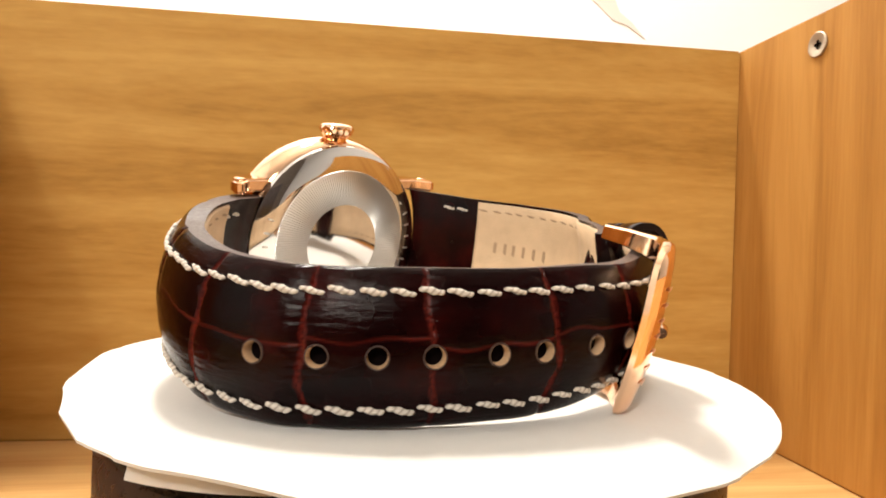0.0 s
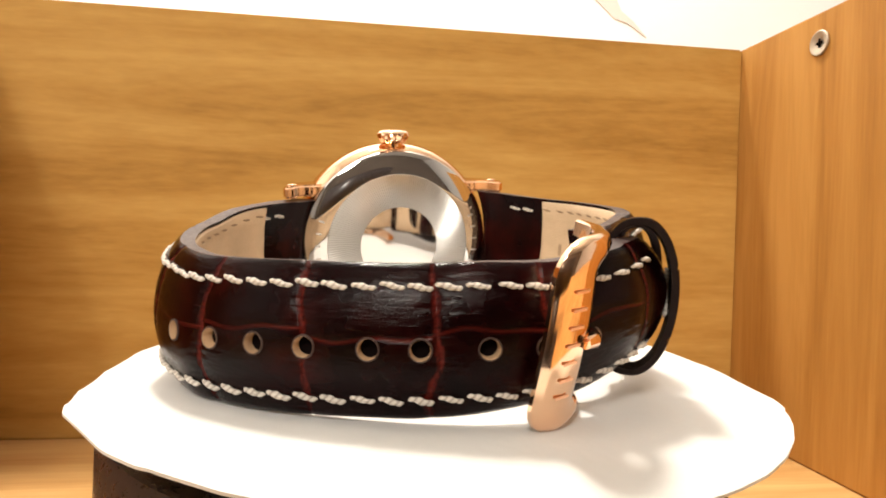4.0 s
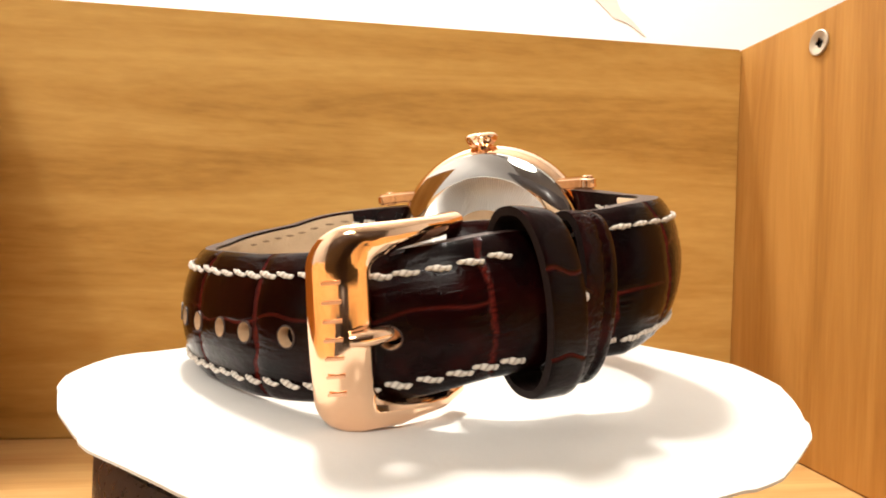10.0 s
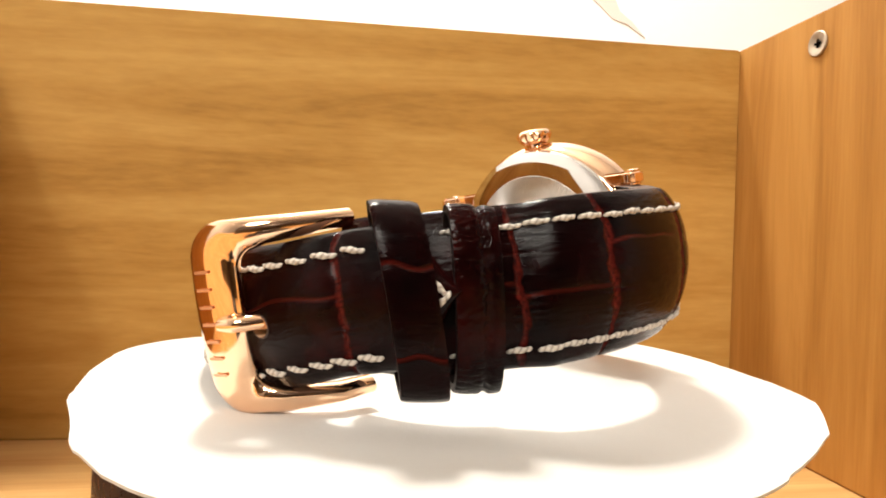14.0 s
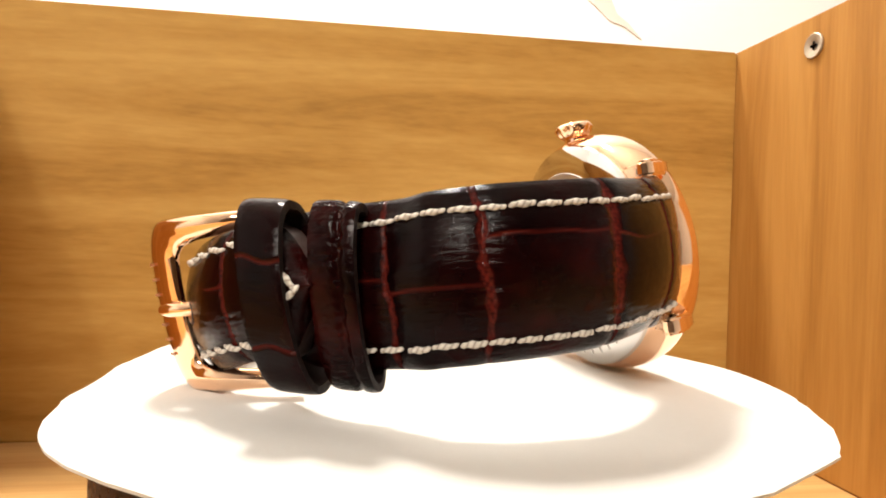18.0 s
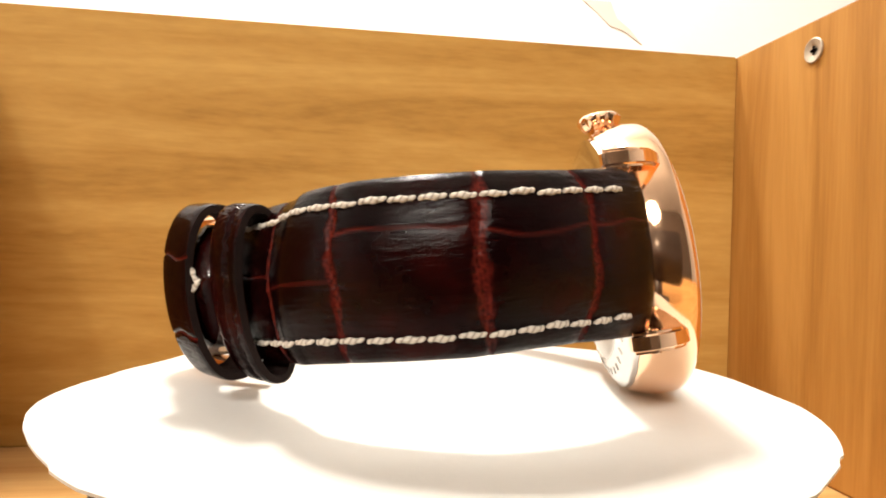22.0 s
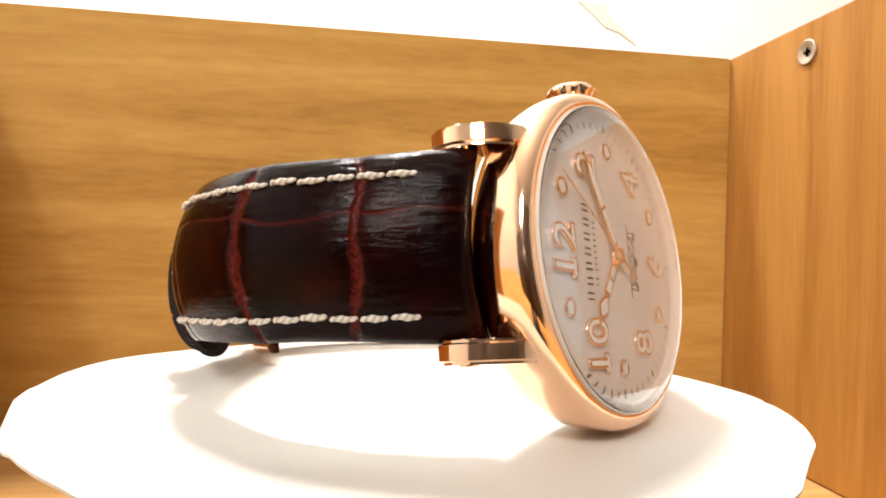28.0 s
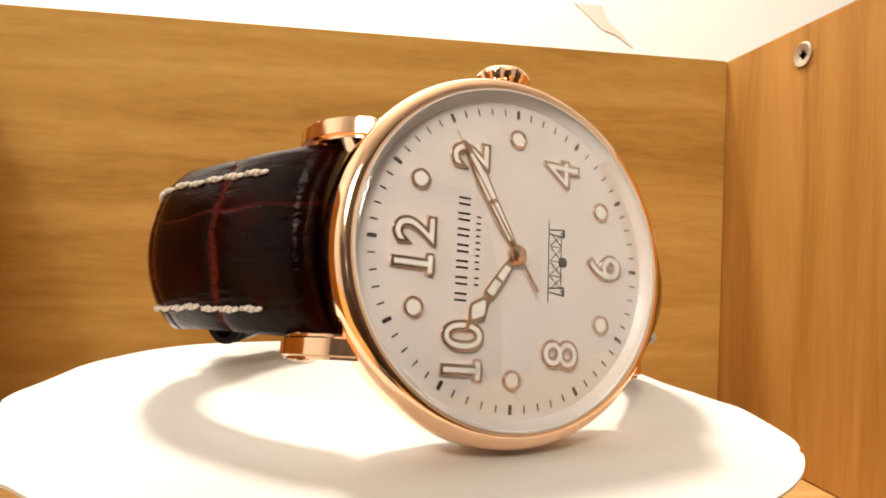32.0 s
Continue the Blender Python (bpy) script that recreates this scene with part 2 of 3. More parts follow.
slab("wall_west", (0.1, 3.1, 2.6), (-1.25, -0.75, 0.45), WHITE, "white painted side wall", "wall")
slab("ceiling", (3.35, 3.1, 0.1), (0.375, -0.75, 1.8), PALE, "pale painted ceiling", "ceiling")
slab("floor", (3.35, 3.1, 0.1), (0.375, -0.75, -0.9), GREY, "plain grey floor", "floor")

patch = [(-0.0110 + (x + 0.0110) * 1.0, 0.06469 + (z - 0.06469) * 1.0) for x, z in ((0.285, 0.40), (0.304, 0.386), (0.325, 0.3675), (0.345, 0.362), (0.372, 0.345), (0.352, 0.366), (0.335, 0.378), (0.325, 0.40))]
tagged(part("wall_patch", solid(patch, -0.001, 0.002, Matrix.Translation((0, 0.70, 0)) @ Matrix.Rotation(math.pi / 2, 4, "X")), BROWN_PATCH, None), "pale brown patch on the white wall", "wall", "", "structure")
table = tagged(new("table"), "plain wooden table under the open box", "table")
part("tabletop", block((1.4, 0.9, 0.03), (0, 0.1, -0.027), 0.003), WOOD_FLOOR, table, smooth=False)
for x in (-0.64, 0.64):
    for y in (-0.29, 0.49):
        part("leg", block((0.06, 0.06, 0.806), (x, y, -0.446), 0.004), WOOD_FLOOR, table, smooth=False)

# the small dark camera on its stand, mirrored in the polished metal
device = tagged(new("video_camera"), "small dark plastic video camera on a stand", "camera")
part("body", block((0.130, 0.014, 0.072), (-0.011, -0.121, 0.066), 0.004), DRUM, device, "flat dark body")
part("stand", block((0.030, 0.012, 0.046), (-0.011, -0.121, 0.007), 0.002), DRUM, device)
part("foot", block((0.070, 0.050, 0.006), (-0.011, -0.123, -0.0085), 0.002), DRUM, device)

# ---- the wooden box ----
XL, XR, YB, ZT, YF, TH = -0.1270, 0.1205, 0.0956, 0.1331, -0.052, 0.012
crate = tagged(new("wooden_box"), "open-topped oak veneer box around the turntable", "box")
part("back_panel", block((XR - XL, TH, ZT), ((XL + XR) / 2, YB + TH / 2, ZT / 2), 0.0006), WOOD_BACK, crate, "oak back panel with lying grain", smooth=False)
for x in (XL - TH / 2, XR + TH / 2):
    panel = part("side_panel", block((TH, YB + TH - YF, ZT), (x, (YB + TH + YF) / 2, ZT / 2), 0.0006), WOOD_SIDE, crate, "oak side panel with upright grain", smooth=False)
part("bottom_panel", block((XR - XL + 2 * TH, YB + TH - YF, 0.012), ((XL + XR) / 2, (YB + TH + YF) / 2, -0.006), 0.0005), WOOD_FLOOR, crate, "oak bottom panel", smooth=False)


# ---- turntable ----
drum = tagged(new("turntable"), "dark brown round plastic turntable on the box floor", "turntable")
drum.matrix_world = TABLE
part("base", lathe([(0, -0.0415), (0.0485, -0.0415), (0.049, -0.040), (0.0488, -0.0075), (0.0478, -0.006), (0, -0.006)], 128), DRUM, drum, "dark drum-shaped base")
platter = tagged(new("platter"), "thin dark round platter turning on the base", "turntable")
part("disc", lathe([(0, -0.0055), (0.0410, -0.0055), (0.0415, -0.0045), (0.0410, -0.0012), (0, -0.0012)], 128), DRUM, platter)
TURNING.append(platter)


def paper_disc():
    """A hand-cut paper disc with facets and a slightly wavy rim."""
    bm = bmesh.new()
    rng = random.Random(5)
    n, rings = 240, 16
    waves = ((0.06, 4.57), (-0.46, -0.55), (0.24, 0.28), (0.57, -0.56), (-0.15, -0.08), (-0.08, 0.01), (-0.07, 0.16), (-0.12, -0.07))
    swells = ((-0.11, 0.78), (-0.40, 0.22), (0.22, 0.39), (0.30, -0.46), (-0.07, -0.18), (0.19, 0.12))
    cuts = sorted(rng.uniform(0, 2 * math.pi) for _ in range(34))

    def sum_of(first, terms, a):
        return first + sum(c * math.cos((k + 1) * a) + d * math.sin((k + 1) * a) for k, (c, d) in enumerate(terms))

    def rim(a):
        """The rim's radius: an uneven round cut in short straight snips."""
        r = sum_of(56.34, waves, a) * 0.001
        c0 = max([c for c in cuts if c <= a] or [cuts[-1] - 2 * math.pi])
        c1 = min([c for c in cuts if c > a] or [cuts[0] + 2 * math.pi])
        half = min(0.16, (c1 - c0) / 2)
        return r * (1 + 0.25 * half * half - 0.5 * max(0.0, half * half - (a - (c0 + c1) / 2) ** 2))

    def lift(a, f):
        w = max(0.0, (f - 0.68) / 0.32)
        return w * w * sum_of(-0.83, swells, a) * 0.001
    layers = []
    for z in (0.0, -0.00035):
        mid = bm.verts.new((0, 0, z))
        rows = []
        for j in range(1, rings + 1):
            f = j / rings
            rows.append([bm.verts.new((f * rim(a) * math.cos(a), f * rim(a) * math.sin(a), z + lift(a, f))) for a in [2 * math.pi * k / n for k in range(n)]])
        for k in range(n):
            bm.faces.new((mid, rows[0][k], rows[0][(k + 1) % n]))
        for p, q in zip(rows, rows[1:]):
            for k in range(n):
                bm.faces.new((p[k], q[k], q[(k + 1) % n], p[(k + 1) % n]))
        layers.append(rows[-1])
    for k in range(n):
        bm.faces.new((layers[0][k], layers[1][k], layers[1][(k + 1) % n], layers[0][(k + 1) % n]))
    bmesh.ops.recalc_face_normals(bm, faces=bm.faces)
    return bm


sheet = tagged(part("paper_disc", paper_disc(), PAPER, None), "hand-cut white paper disc lying on the turntable", "paper")
TURNING.append(sheet)


def curved_tab():
    bm = bmesh.new()
    rows = []
    for k in range(13):
        a = radians(233 + 22 * k / 12)
        d = Vector((math.cos(a), math.sin(a), 0))
        rows.append([bm.verts.new(d * r + Vector((0, 0, z))) for r, z in ((0.0440, -0.0005), (0.0492, -0.0007), (0.0502, -0.0016), (0.0508, -0.0040 + 0.0002 * k), (0.0505, -0.0040 + 0.0002 * k), (0.0498, -0.0017), (0.0490, -0.0010), (0.0440, -0.0009))])
    for a, b in zip(rows, rows[1:]):
        for j in range(8):
            bm.faces.new((a[j], a[(j + 1) % 8], b[(j + 1) % 8], b[j]))
    bm.faces.new(rows[0])
    bm.faces.new(rows[-1])
    bmesh.ops.recalc_face_normals(bm, faces=bm.faces)
    return bm


tab = tagged(part("paper_tab", curved_tab(), PAPER, None), "small folded white paper tab under the disc rim", "paper")
TURNING.append(tab)

# ---- the watch ----
watch = tagged(new("wrist_watch"), "rose gold wrist watch with brown crocodile-grain strap lying sideways", "watch")
TURNING.append(watch)
Z0 = 0.05
E12, E3, EN = Vector((0.7898, 0.6062, 0.0935)), Vector((0.0406, -0.2037, 0.9782)), Vector((-0.612, 0.7688, 0.1856))
CENTRE = (Vector((-0.2209, 0.2767, 0.2595 - Z0)) - EN * 0.004 - E12 * 0.0034) * U + Vector((0.0006, 0, 0))
YAW = Matrix.Rotation(radians(4.5), 3, "Z")
E12, E3, EN = YAW @ E12, YAW @ E3, YAW @ EN
CASE = Matrix.Translation(CENTRE) @ Matrix((E3, E12, EN)).transposed().to_4x4()   # x to 3, y to 12, z out of the dial


def swell(s):
    """How far the edges fall back from the middle: flat at the lugs, padded further on."""
    return 0.0006 + 0.0015 * min(1.0, s / 0.014)


def spot(f, v=0.0, h=0.0, s=0.0):
    """A place on the outer face of a band: v across, h above the face, s along."""
    p, tan, up, out, hw, th, si = f
    pad = (1 - min(1.0, abs(v) ** 6)) * th * 0.16
    return p + up * (v * hw) + tan * s + out * (pad + (0.35 * th * (1 - v * v) - 0.18 * th) * 0.5 - swell(si) * v * v + h)


def band(name, rows, croc, keep, label, holes=(), fold=0.0160, n=640):
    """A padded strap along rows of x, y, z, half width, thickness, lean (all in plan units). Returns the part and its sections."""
    s, a = spline(rows, n)
    a = a * np.array([U, U, U, U, U, 1])
    s = s * U
    pts = [Vector(r[:3]) - Vector((0, 0, Z0 * U)) for r in a]
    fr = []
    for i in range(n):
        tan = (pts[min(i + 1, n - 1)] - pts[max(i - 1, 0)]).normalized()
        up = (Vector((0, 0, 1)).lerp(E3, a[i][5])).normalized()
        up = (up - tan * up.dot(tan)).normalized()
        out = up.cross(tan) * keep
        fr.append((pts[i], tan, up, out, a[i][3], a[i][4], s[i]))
    m = 84
    bm = bmesh.new()
    lay = bm.verts.layers.float.new("groove")
    lal = bm.verts.layers.float.new("along")
    lac = bm.verts.layers.float.new("across")
    outer, inner = [], []
    for i, (p, tan, up, out, hw, th, si) in enumerate(fr):
        ro, ri = [], []
        for k in range(m + 1):
            v = -1 + 2 * k / m
            d, g = croc(si, v, hw)
            pad = (1 - min(1.0, abs(v) ** 6)) * th * 0.16 - (0.0 if abs(v) < 0.96 else (abs(v) - 0.96) * 25 * 0.0002)
            crown = 0.35 * th * (1 - v * v) - 0.18 * th
            hug = tan * (-0.0019 * v * v * max(0.0, 1 - si / 0.005))
            e = max(0.0, 1 - si / 0.0022)
            curl = out * (th * 0.5 * (1 - math.sqrt(1 - e * e)))
            co = p + up * (v * hw) + out * (pad + crown * 0.5 - d * 0.00034 - swell(si) * v * v) + hug - curl
            vo = bm.verts.new(co)
            vo[lay] = g
            vo[lal], vo[lac] = si * 1000, v * hw * 1000
            ro.append(vo)
            vi = bm.verts.new(p + up * (v * hw) - out * (th + 0.0014 * v * v) + hug + curl * 0.7)
            ri.append(vi)
        outer.append(ro)
        inner.append(ri)
    marks = [(h, fr[int(np.argmin(np.abs(s - h)))]) for h in holes]
    for i in range(n - 1):
        for k in range(m):
            c = (outer[i][k].co + outer[i + 1][k + 1].co) / 2
            if any((c - spot(f, -0.06)).length < 0.00125 for _, f in marks):
                continue
            bm.faces.new((outer[i][k], outer[i + 1][k], outer[i + 1][k + 1], outer[i][k + 1]))
        for k in range(0, m):
            bm.faces.new((inner[i][k], inner[i][k + 1], inner[i + 1][k + 1], inner[i + 1][k]))
        for side in ((outer[i][0], inner[i][0], inner[i + 1][0], outer[i + 1][0]), (outer[i][m], outer[i + 1][m], inner[i + 1][m], inner[i][m])):
            bm.faces.new(side).material_index = 1
    for e in (0, n - 1):
        for k in range(m):
            bm.faces.new((outer[e][k], outer[e][k + 1], inner[e][k + 1], inner[e][k]))
    bmesh.ops.recalc_face_normals(bm, faces=bm.faces)
    for ed in bm.edges:
        if len(ed.link_faces) == 2 and (ed.link_faces[0].material_index != ed.link_faces[1].material_index or ed.calc_face_angle() > 0.7):
            ed.smooth = False
    ob = part(name, bm, LEATHER, watch, label)
    ob.data.materials.append(EDGE)
    lin = bmesh.new()
    rows_ = []
    for p, tan, up, out, hw, th, si in fr:
        if si < fold or si > fr[-1][6] - 0.002:
            continue
        e = min(1.0, (si - fold) / 0.0006)
        rows_.append([lin.verts.new(p + up * (v * hw * 0.95) - out * (th + 0.0014 * v * v + (0.0004 * e if abs(v) < 1 else -0.0002))) for v in (-1, -0.97, -0.6, 0, 0.6, 0.97, 1)])
    for r0, r1 in zip(rows_, rows_[1:]):
        for k in range(6):
            lin.faces.new((r0[k], r1[k], r1[k + 1], r0[k + 1]))
    part("lining", lin, LINING, ob, "tan leather lining")
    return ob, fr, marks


def creases(lines, across, wide):
    """Crease depth and dye at s, v: lines at lengths s across the band, one split along each cell."""
    def f(s, v, hw):
        g = deep = 0.0
        near = 1.0
        for k, s0 in enumerate(lines):
            w = noise.noise(Vector((v * 1.8, k * 7.3, 0.4))) * 0.0012 + noise.noise(Vector((v * 9, k * 2.3, 1.4))) * 0.0002
            d = abs(s - s0 - w)
            near = min(near, d)
            half = wide[k] * (1 + 0.7 * noise.noise(Vector((v * 5, k * 3.1, 2.2))))
            g = max(g, math.exp(-(d / max(half, 1e-4)) ** 4) * (0.62 + 0.9 * noise.noise(Vector((s * 2600, v * 26, k)))))
            deep = max(deep, math.exp(-(d / max(half, 1e-4)) ** 2), 0.5 * math.exp(-(d / 0.0012) ** 2))
        for k, v0 in enumerate(across):
            a0 = lines[k - 1] if k > 0 else -1
            a1 = lines[k] if k < len(lines) else 9
            if a0 <= s < a1:
                w = noise.noise(Vector((s * 160, k * 5.7, 1.1))) * 0.0011
                d = abs((v - v0) * hw - w)
                fade = min(1.0, 0.35 + 0.9 * abs(noise.noise(Vector((s * 90, k * 3.3, 6.1)))) + 0.4 * math.exp(-((s - a1) / 0.004) ** 2))
                g = max(g, fade * math.exp(-(d / 0.00016) ** 2))
                deep = max(deep, 0.7 * fade * math.exp(-(d / 0.00022) ** 2), 0.2 * math.exp(-(d / 0.0008) ** 2))
        wr = max(0.0, 1 - near / 0.0030) * max(0.0, noise.noise(Vector((s * 200, v * hw * 2300, 3.0))))
        lugs = max(0.0, 1 - s / 0.0075)
        deep += lugs * 1.1 * max(0.0, noise.noise(Vector((s * 260, v * 17.0, 9.0)))) * (1 if abs(v) < 0.9 else 0.4)
        if abs(v) > 0.88:
            g *= 0.45
        return deep + 0.8 * wr, max(0.0, min(1, g + 0.12 * wr))
    return f


UPPER = [(-0.031, 0.3783, 0.269, 0.101, 0.045, 0.55), (0.01, 0.381, 0.266, 0.100, 0.046, 0.5), (0.085, 0.374, 0.260, 0.097, 0.046, 0.4),
         (0.15, 0.356, 0.254, 0.096, 0.045, 0.3), (0.208, 0.327, 0.247, 0.097, 0.043, 0.2), (0.265, 0.271, 0.238, 0.097, 0.040, 0.1),
         (0.304, 0.212, 0.230, 0.0965, 0.036, 0.05), (0.322, 0.15, 0.221, 0.096, 0.032, 0), (0.318, 0.10, 0.213, 0.095, 0.028, 0),
         (0.318, 0.04, 0.205, 0.095, 0.026, 0), (0.312, -0.02, 0.197, 0.094, 0.024, 0.2), (0.294, -0.065, 0.193, 0.093, 0.022, 0.5),
         (0.274, -0.100, 0.190, 0.090, 0.020, 0.7)]
TAIL = [(-0.350, 0.112, 0.232, 0.099, 0.045, 1), (-0.358, 0.08, 0.228, 0.098, 0.045, 1), (-0.366, 0.03, 0.222, 0.096, 0.044, 0.8),
        (-0.370, -0.05, 0.208, 0.094, 0.041, 0.5), (-0.358, -0.13, 0.186, 0.092, 0.037, 0.3), (-0.325, -0.21, 0.169, 0.092, 0.033, 0.1),
        (-0.265, -0.285, 0.152, 0.091, 0.030, 0), (-0.176, -0.334, 0.1425, 0.090, 0.027, 0), (-0.107, -0.346, 0.1415, 0.089, 0.026, 0),
        (-0.044, -0.346, 0.1425, 0.089, 0.026, 0), (0.016, -0.336, 0.1435, 0.089, 0.026, 0), (0.086, -0.318, 0.1455, 0.088, 0.026, 0),
        (0.14, -0.298, 0.1475, 0.088, 0.026, 0), (0.208, -0.265, 0.152, 0.087, 0.026, 0.3), (0.26, -0.225, 0.155, 0.085, 0.026, 0.7),
        (0.30, -0.18, 0.163, 0.084, 0.027, 0.8), (0.338, -0.12, 0.180, 0.080, 0.033, 0.8), (0.354, -0.06, 0.193, 0.080, 0.039, 0.6),
        (0.361, -0.030, 0.199, 0.078, 0.040, 0.3), (0.362, -0.008, 0.204, 0.068, 0.039, 0), (0.361, 0.016, 0.208, 0.036, 0.037, 0), (0.358, 0.036, 0.212, 0.003, 0.033, 0)]


def along(rows, x, y):
    s, a = spline(rows, 800)
    return float(s[np.argmin((a[:, 0] - x) ** 2 + (a[:, 1] - y) ** 2)]) * U


up_lines = [along(UPPER, *p) for p in ((0.088, 0.3738), (0.205, 0.327), (0.303, 0.207), (0.32, 0.10))]
tail_lines = [along(TAIL, *p) for p in ((-0.37, -0.02), (-0.34, -0.18), (-0.25, -0.295), (-0.12, -0.345), (0.015, -0.336), (0.153, -0.293), (0.262, -0.223), (0.345, -0.085))]
HOLES = [along(TAIL, *p) for p in ((-0.176, -0.334), (-0.107, -0.346), (-0.044, -0.346), (0.016, -0.336), (0.086, -0.318), (0.14, -0.298), (0.208, -0.265), (0.258, -0.226), (0.30, -0.18))]
strap_up, fr_up, _ = band("upper_strap", UPPER, creases(up_lines, [0.36, 0.34, 0.4, -0.1, 0.1], [0.0005, 0.0008, 0.0005, 0.0004]), 1, "dark brown glossy crocodile-grain leather strap half")
strap_tail, fr_tail, hole_marks = band("tail_strap", TAIL, creases(tail_lines, [0.3, 0.2, 0.19, 0.09, 0.14, 0.08, 0.15, 0.2, 3.0], [0.0004] * 8), -1, "dark brown crocodile-grain strap tail with punched holes", HOLES, 0.0120)


for h, f in hole_marks:
    p, tan, up, out, hw, th, _ = f
    m = Matrix.Translation(spot(f, -0.06)) @ Matrix((tan, out.cross(tan), out)).transposed().to_4x4()
    eyelet = part("hole", lathe([(0.00122, -0.0004), (0.00123, 0.00004), (0.00128, 0.00009), (0.00142, 0.00007), (0.00148, -0.0003)], 32, m), EDGE, strap_tail, "punched hole with raw tan wall")
    part("hole_wall", lathe([(0.00112, -0.0019), (0.00118, -0.0002), (0.00124, 0.00011)], 32, m), RIM, eyelet, "raw tan leather wall")
    # flat disc coloured as the shade inside the hole
    part("hole_shade", lathe([(0, -0.0014), (0.00116, -0.0014)], 20, m), SHADE_BLACK, eyelet)


def stitch_mesh():
    """A thread with spiral ridges that dives into the leather at both ends."""
    verts, faces = [], []
    n, seg = 41, 14
    for i in range(n):
        x = -1 + 2 * i / (n - 1)
        r = math.sqrt(max(0.05, 1 - abs(x) ** 2.8))
        for k in range(seg):
            b = 2 * math.pi * k / seg
            ridge = 1 + 0.20 * math.cos(2 * b - 7.0 * x)
            verts.append((x * 0.00163, 0.00036 * r * ridge * math.cos(b) - 0.00016 * math.sin(2.2 * x), 0.00030 * r * ridge * math.sin(b) + 0.00030 * (1 - x ** 6) - 0.00014))
    for i in range(n - 1):
        for k in range(seg):
            j = (k + 1) % seg
            faces.append((i * seg + k, i * seg + j, (i + 1) * seg + j, (i + 1) * seg + k))
    me = bpy.data.meshes.new("stitch")
    me.from_pydata(verts, [], faces)
    me.polygons.foreach_set("use_smooth", [True] * len(me.polygons))
    me.materials.append(THREAD)
    return me


STITCH = stitch_mesh()


def sew(strap, fr, s0, s1, step, v0, slant):
    ss = [f[6] for f in fr]
    rng = random.Random(11)
    for v in (v0, -v0):
        s = s0
        while s < s1:
            f = fr[int(np.argmin(np.abs(np.array(ss) - s)))]
            p, tan, up, out, hw, th, _ = f
            m = Matrix.Translation(spot(f, v + rng.uniform(-0.012, 0.012), 0.0001)) @ Matrix((tan, out.cross(tan), out)).transposed().to_4x4()
            m = m @ Matrix.Rotation(slant + rng.uniform(-0.05, 0.05), 4, "Z") @ Matrix.Diagonal((rng.uniform(0.93, 1.05), rng.uniform(0.9, 1.1), 1, 1))
            ob = new("stitch", STITCH)
            ob.parent = strap
            ob.matrix_basis = m
            s += step


sew(strap_up, fr_up, 0.0075, fr_up[-1][6] - 0.012, 0.0034, 0.735, 0.14)
sew(strap_tail, fr_tail, 0.0075, fr_tail[-1][6] - 0.0085, 0.0035, 0.72, -0.05)
for s0, v, turn in ((0.0048, 0.30, -0.75), (0.0048, -0.30, 0.75), (0.0026, 0.10, -0.78), (0.0026, -0.10, 0.78)):
    f = fr_tail[int(np.argmin(np.abs(np.array([g[6] for g in fr_tail]) - fr_tail[-1][6] + s0)))]
    wide = f[4] and v * 0.0085 / max(f[4], 0.001)
    ob = new("stitch", STITCH)
    ob.parent = strap_tail
    ob.matrix_basis = Matrix.Translation(spot(f, max(-0.62, min(0.62, wide)), 0.0001)) @ Matrix((f[1], f[3].cross(f[1]), f[3])).transposed().to_4x4() @ Matrix.Rotation(turn * (1 if f[3].cross(f[1]).z > 0 else -1), 4, "Z")


INNER = STITCH.copy()
INNER.materials.clear()
INNER.materials.append(EDGE_THREAD)


def sew_inside(strap, fr, s0, s1, step, v0):
    ss = np.array([f[6] for f in fr])
    for v in (v0, -v0):
        for s in np.arange(s0, s1, step):
            p, tan, up, out, hw, th, _ = fr[int(np.argmin(np.abs(ss - s)))]
            ob = new("stitch", INNER)
            ob.parent = strap
            ob.matrix_basis = Matrix.Translation(p + up * (v * hw) - out * (th + 0.0014 * v * v + 0.00042)) @ Matrix((tan, (-out).cross(tan), -out)).transposed().to_4x4() @ Matrix.Diagonal((0.7, 0.6, 0.5, 1))


for strap, fr, v in ((strap_up, fr_up, 0.74), (strap_tail, fr_tail, 0.74)):
    for s0 in (0.0085, 0.0118):
        for vv in (v, -v):
            p, tan, up, out, hw, th, _ = fr[int(np.argmin(np.abs(np.array([g[6] for g in fr]) - s0)))]
            ob = new("stitch", STITCH)
            ob.parent = strap
            ob.matrix_basis = Matrix.Translation(p + up * (vv * hw) - out * (th + 0.0014 * vv * vv)) @ Matrix((tan, (-out).cross(tan), -out)).transposed().to_4x4() @ Matrix.Diagonal((0.8, 0.9, 0.9, 1))
sew_inside(strap_up, fr_up, 0.0175, 0.050, 0.0036, 0.78)
sew_inside(strap_tail, fr_tail, 0.014, 0.040, 0.0036, 0.80)
for k in range(6):
    s0 = 0.0215 + 0.0030 * k
    p, tan, up, out, hw, th, _ = fr_up[int(np.argmin(np.abs(np.array([f[6] for f in fr_up]) - s0)))]
    m = Matrix.Translation(p + up * (-0.02 * hw) - out * (th + 0.00045)) @ Matrix((tan, (-out).cross(tan), -out)).transposed().to_4x4()
    part("stamped_bar", block((0.0007, 0.0026, 0.00012), (0, 0, 0), 0, m), EDGE_THREAD, strap_up, "stamped plain bar", smooth=False)


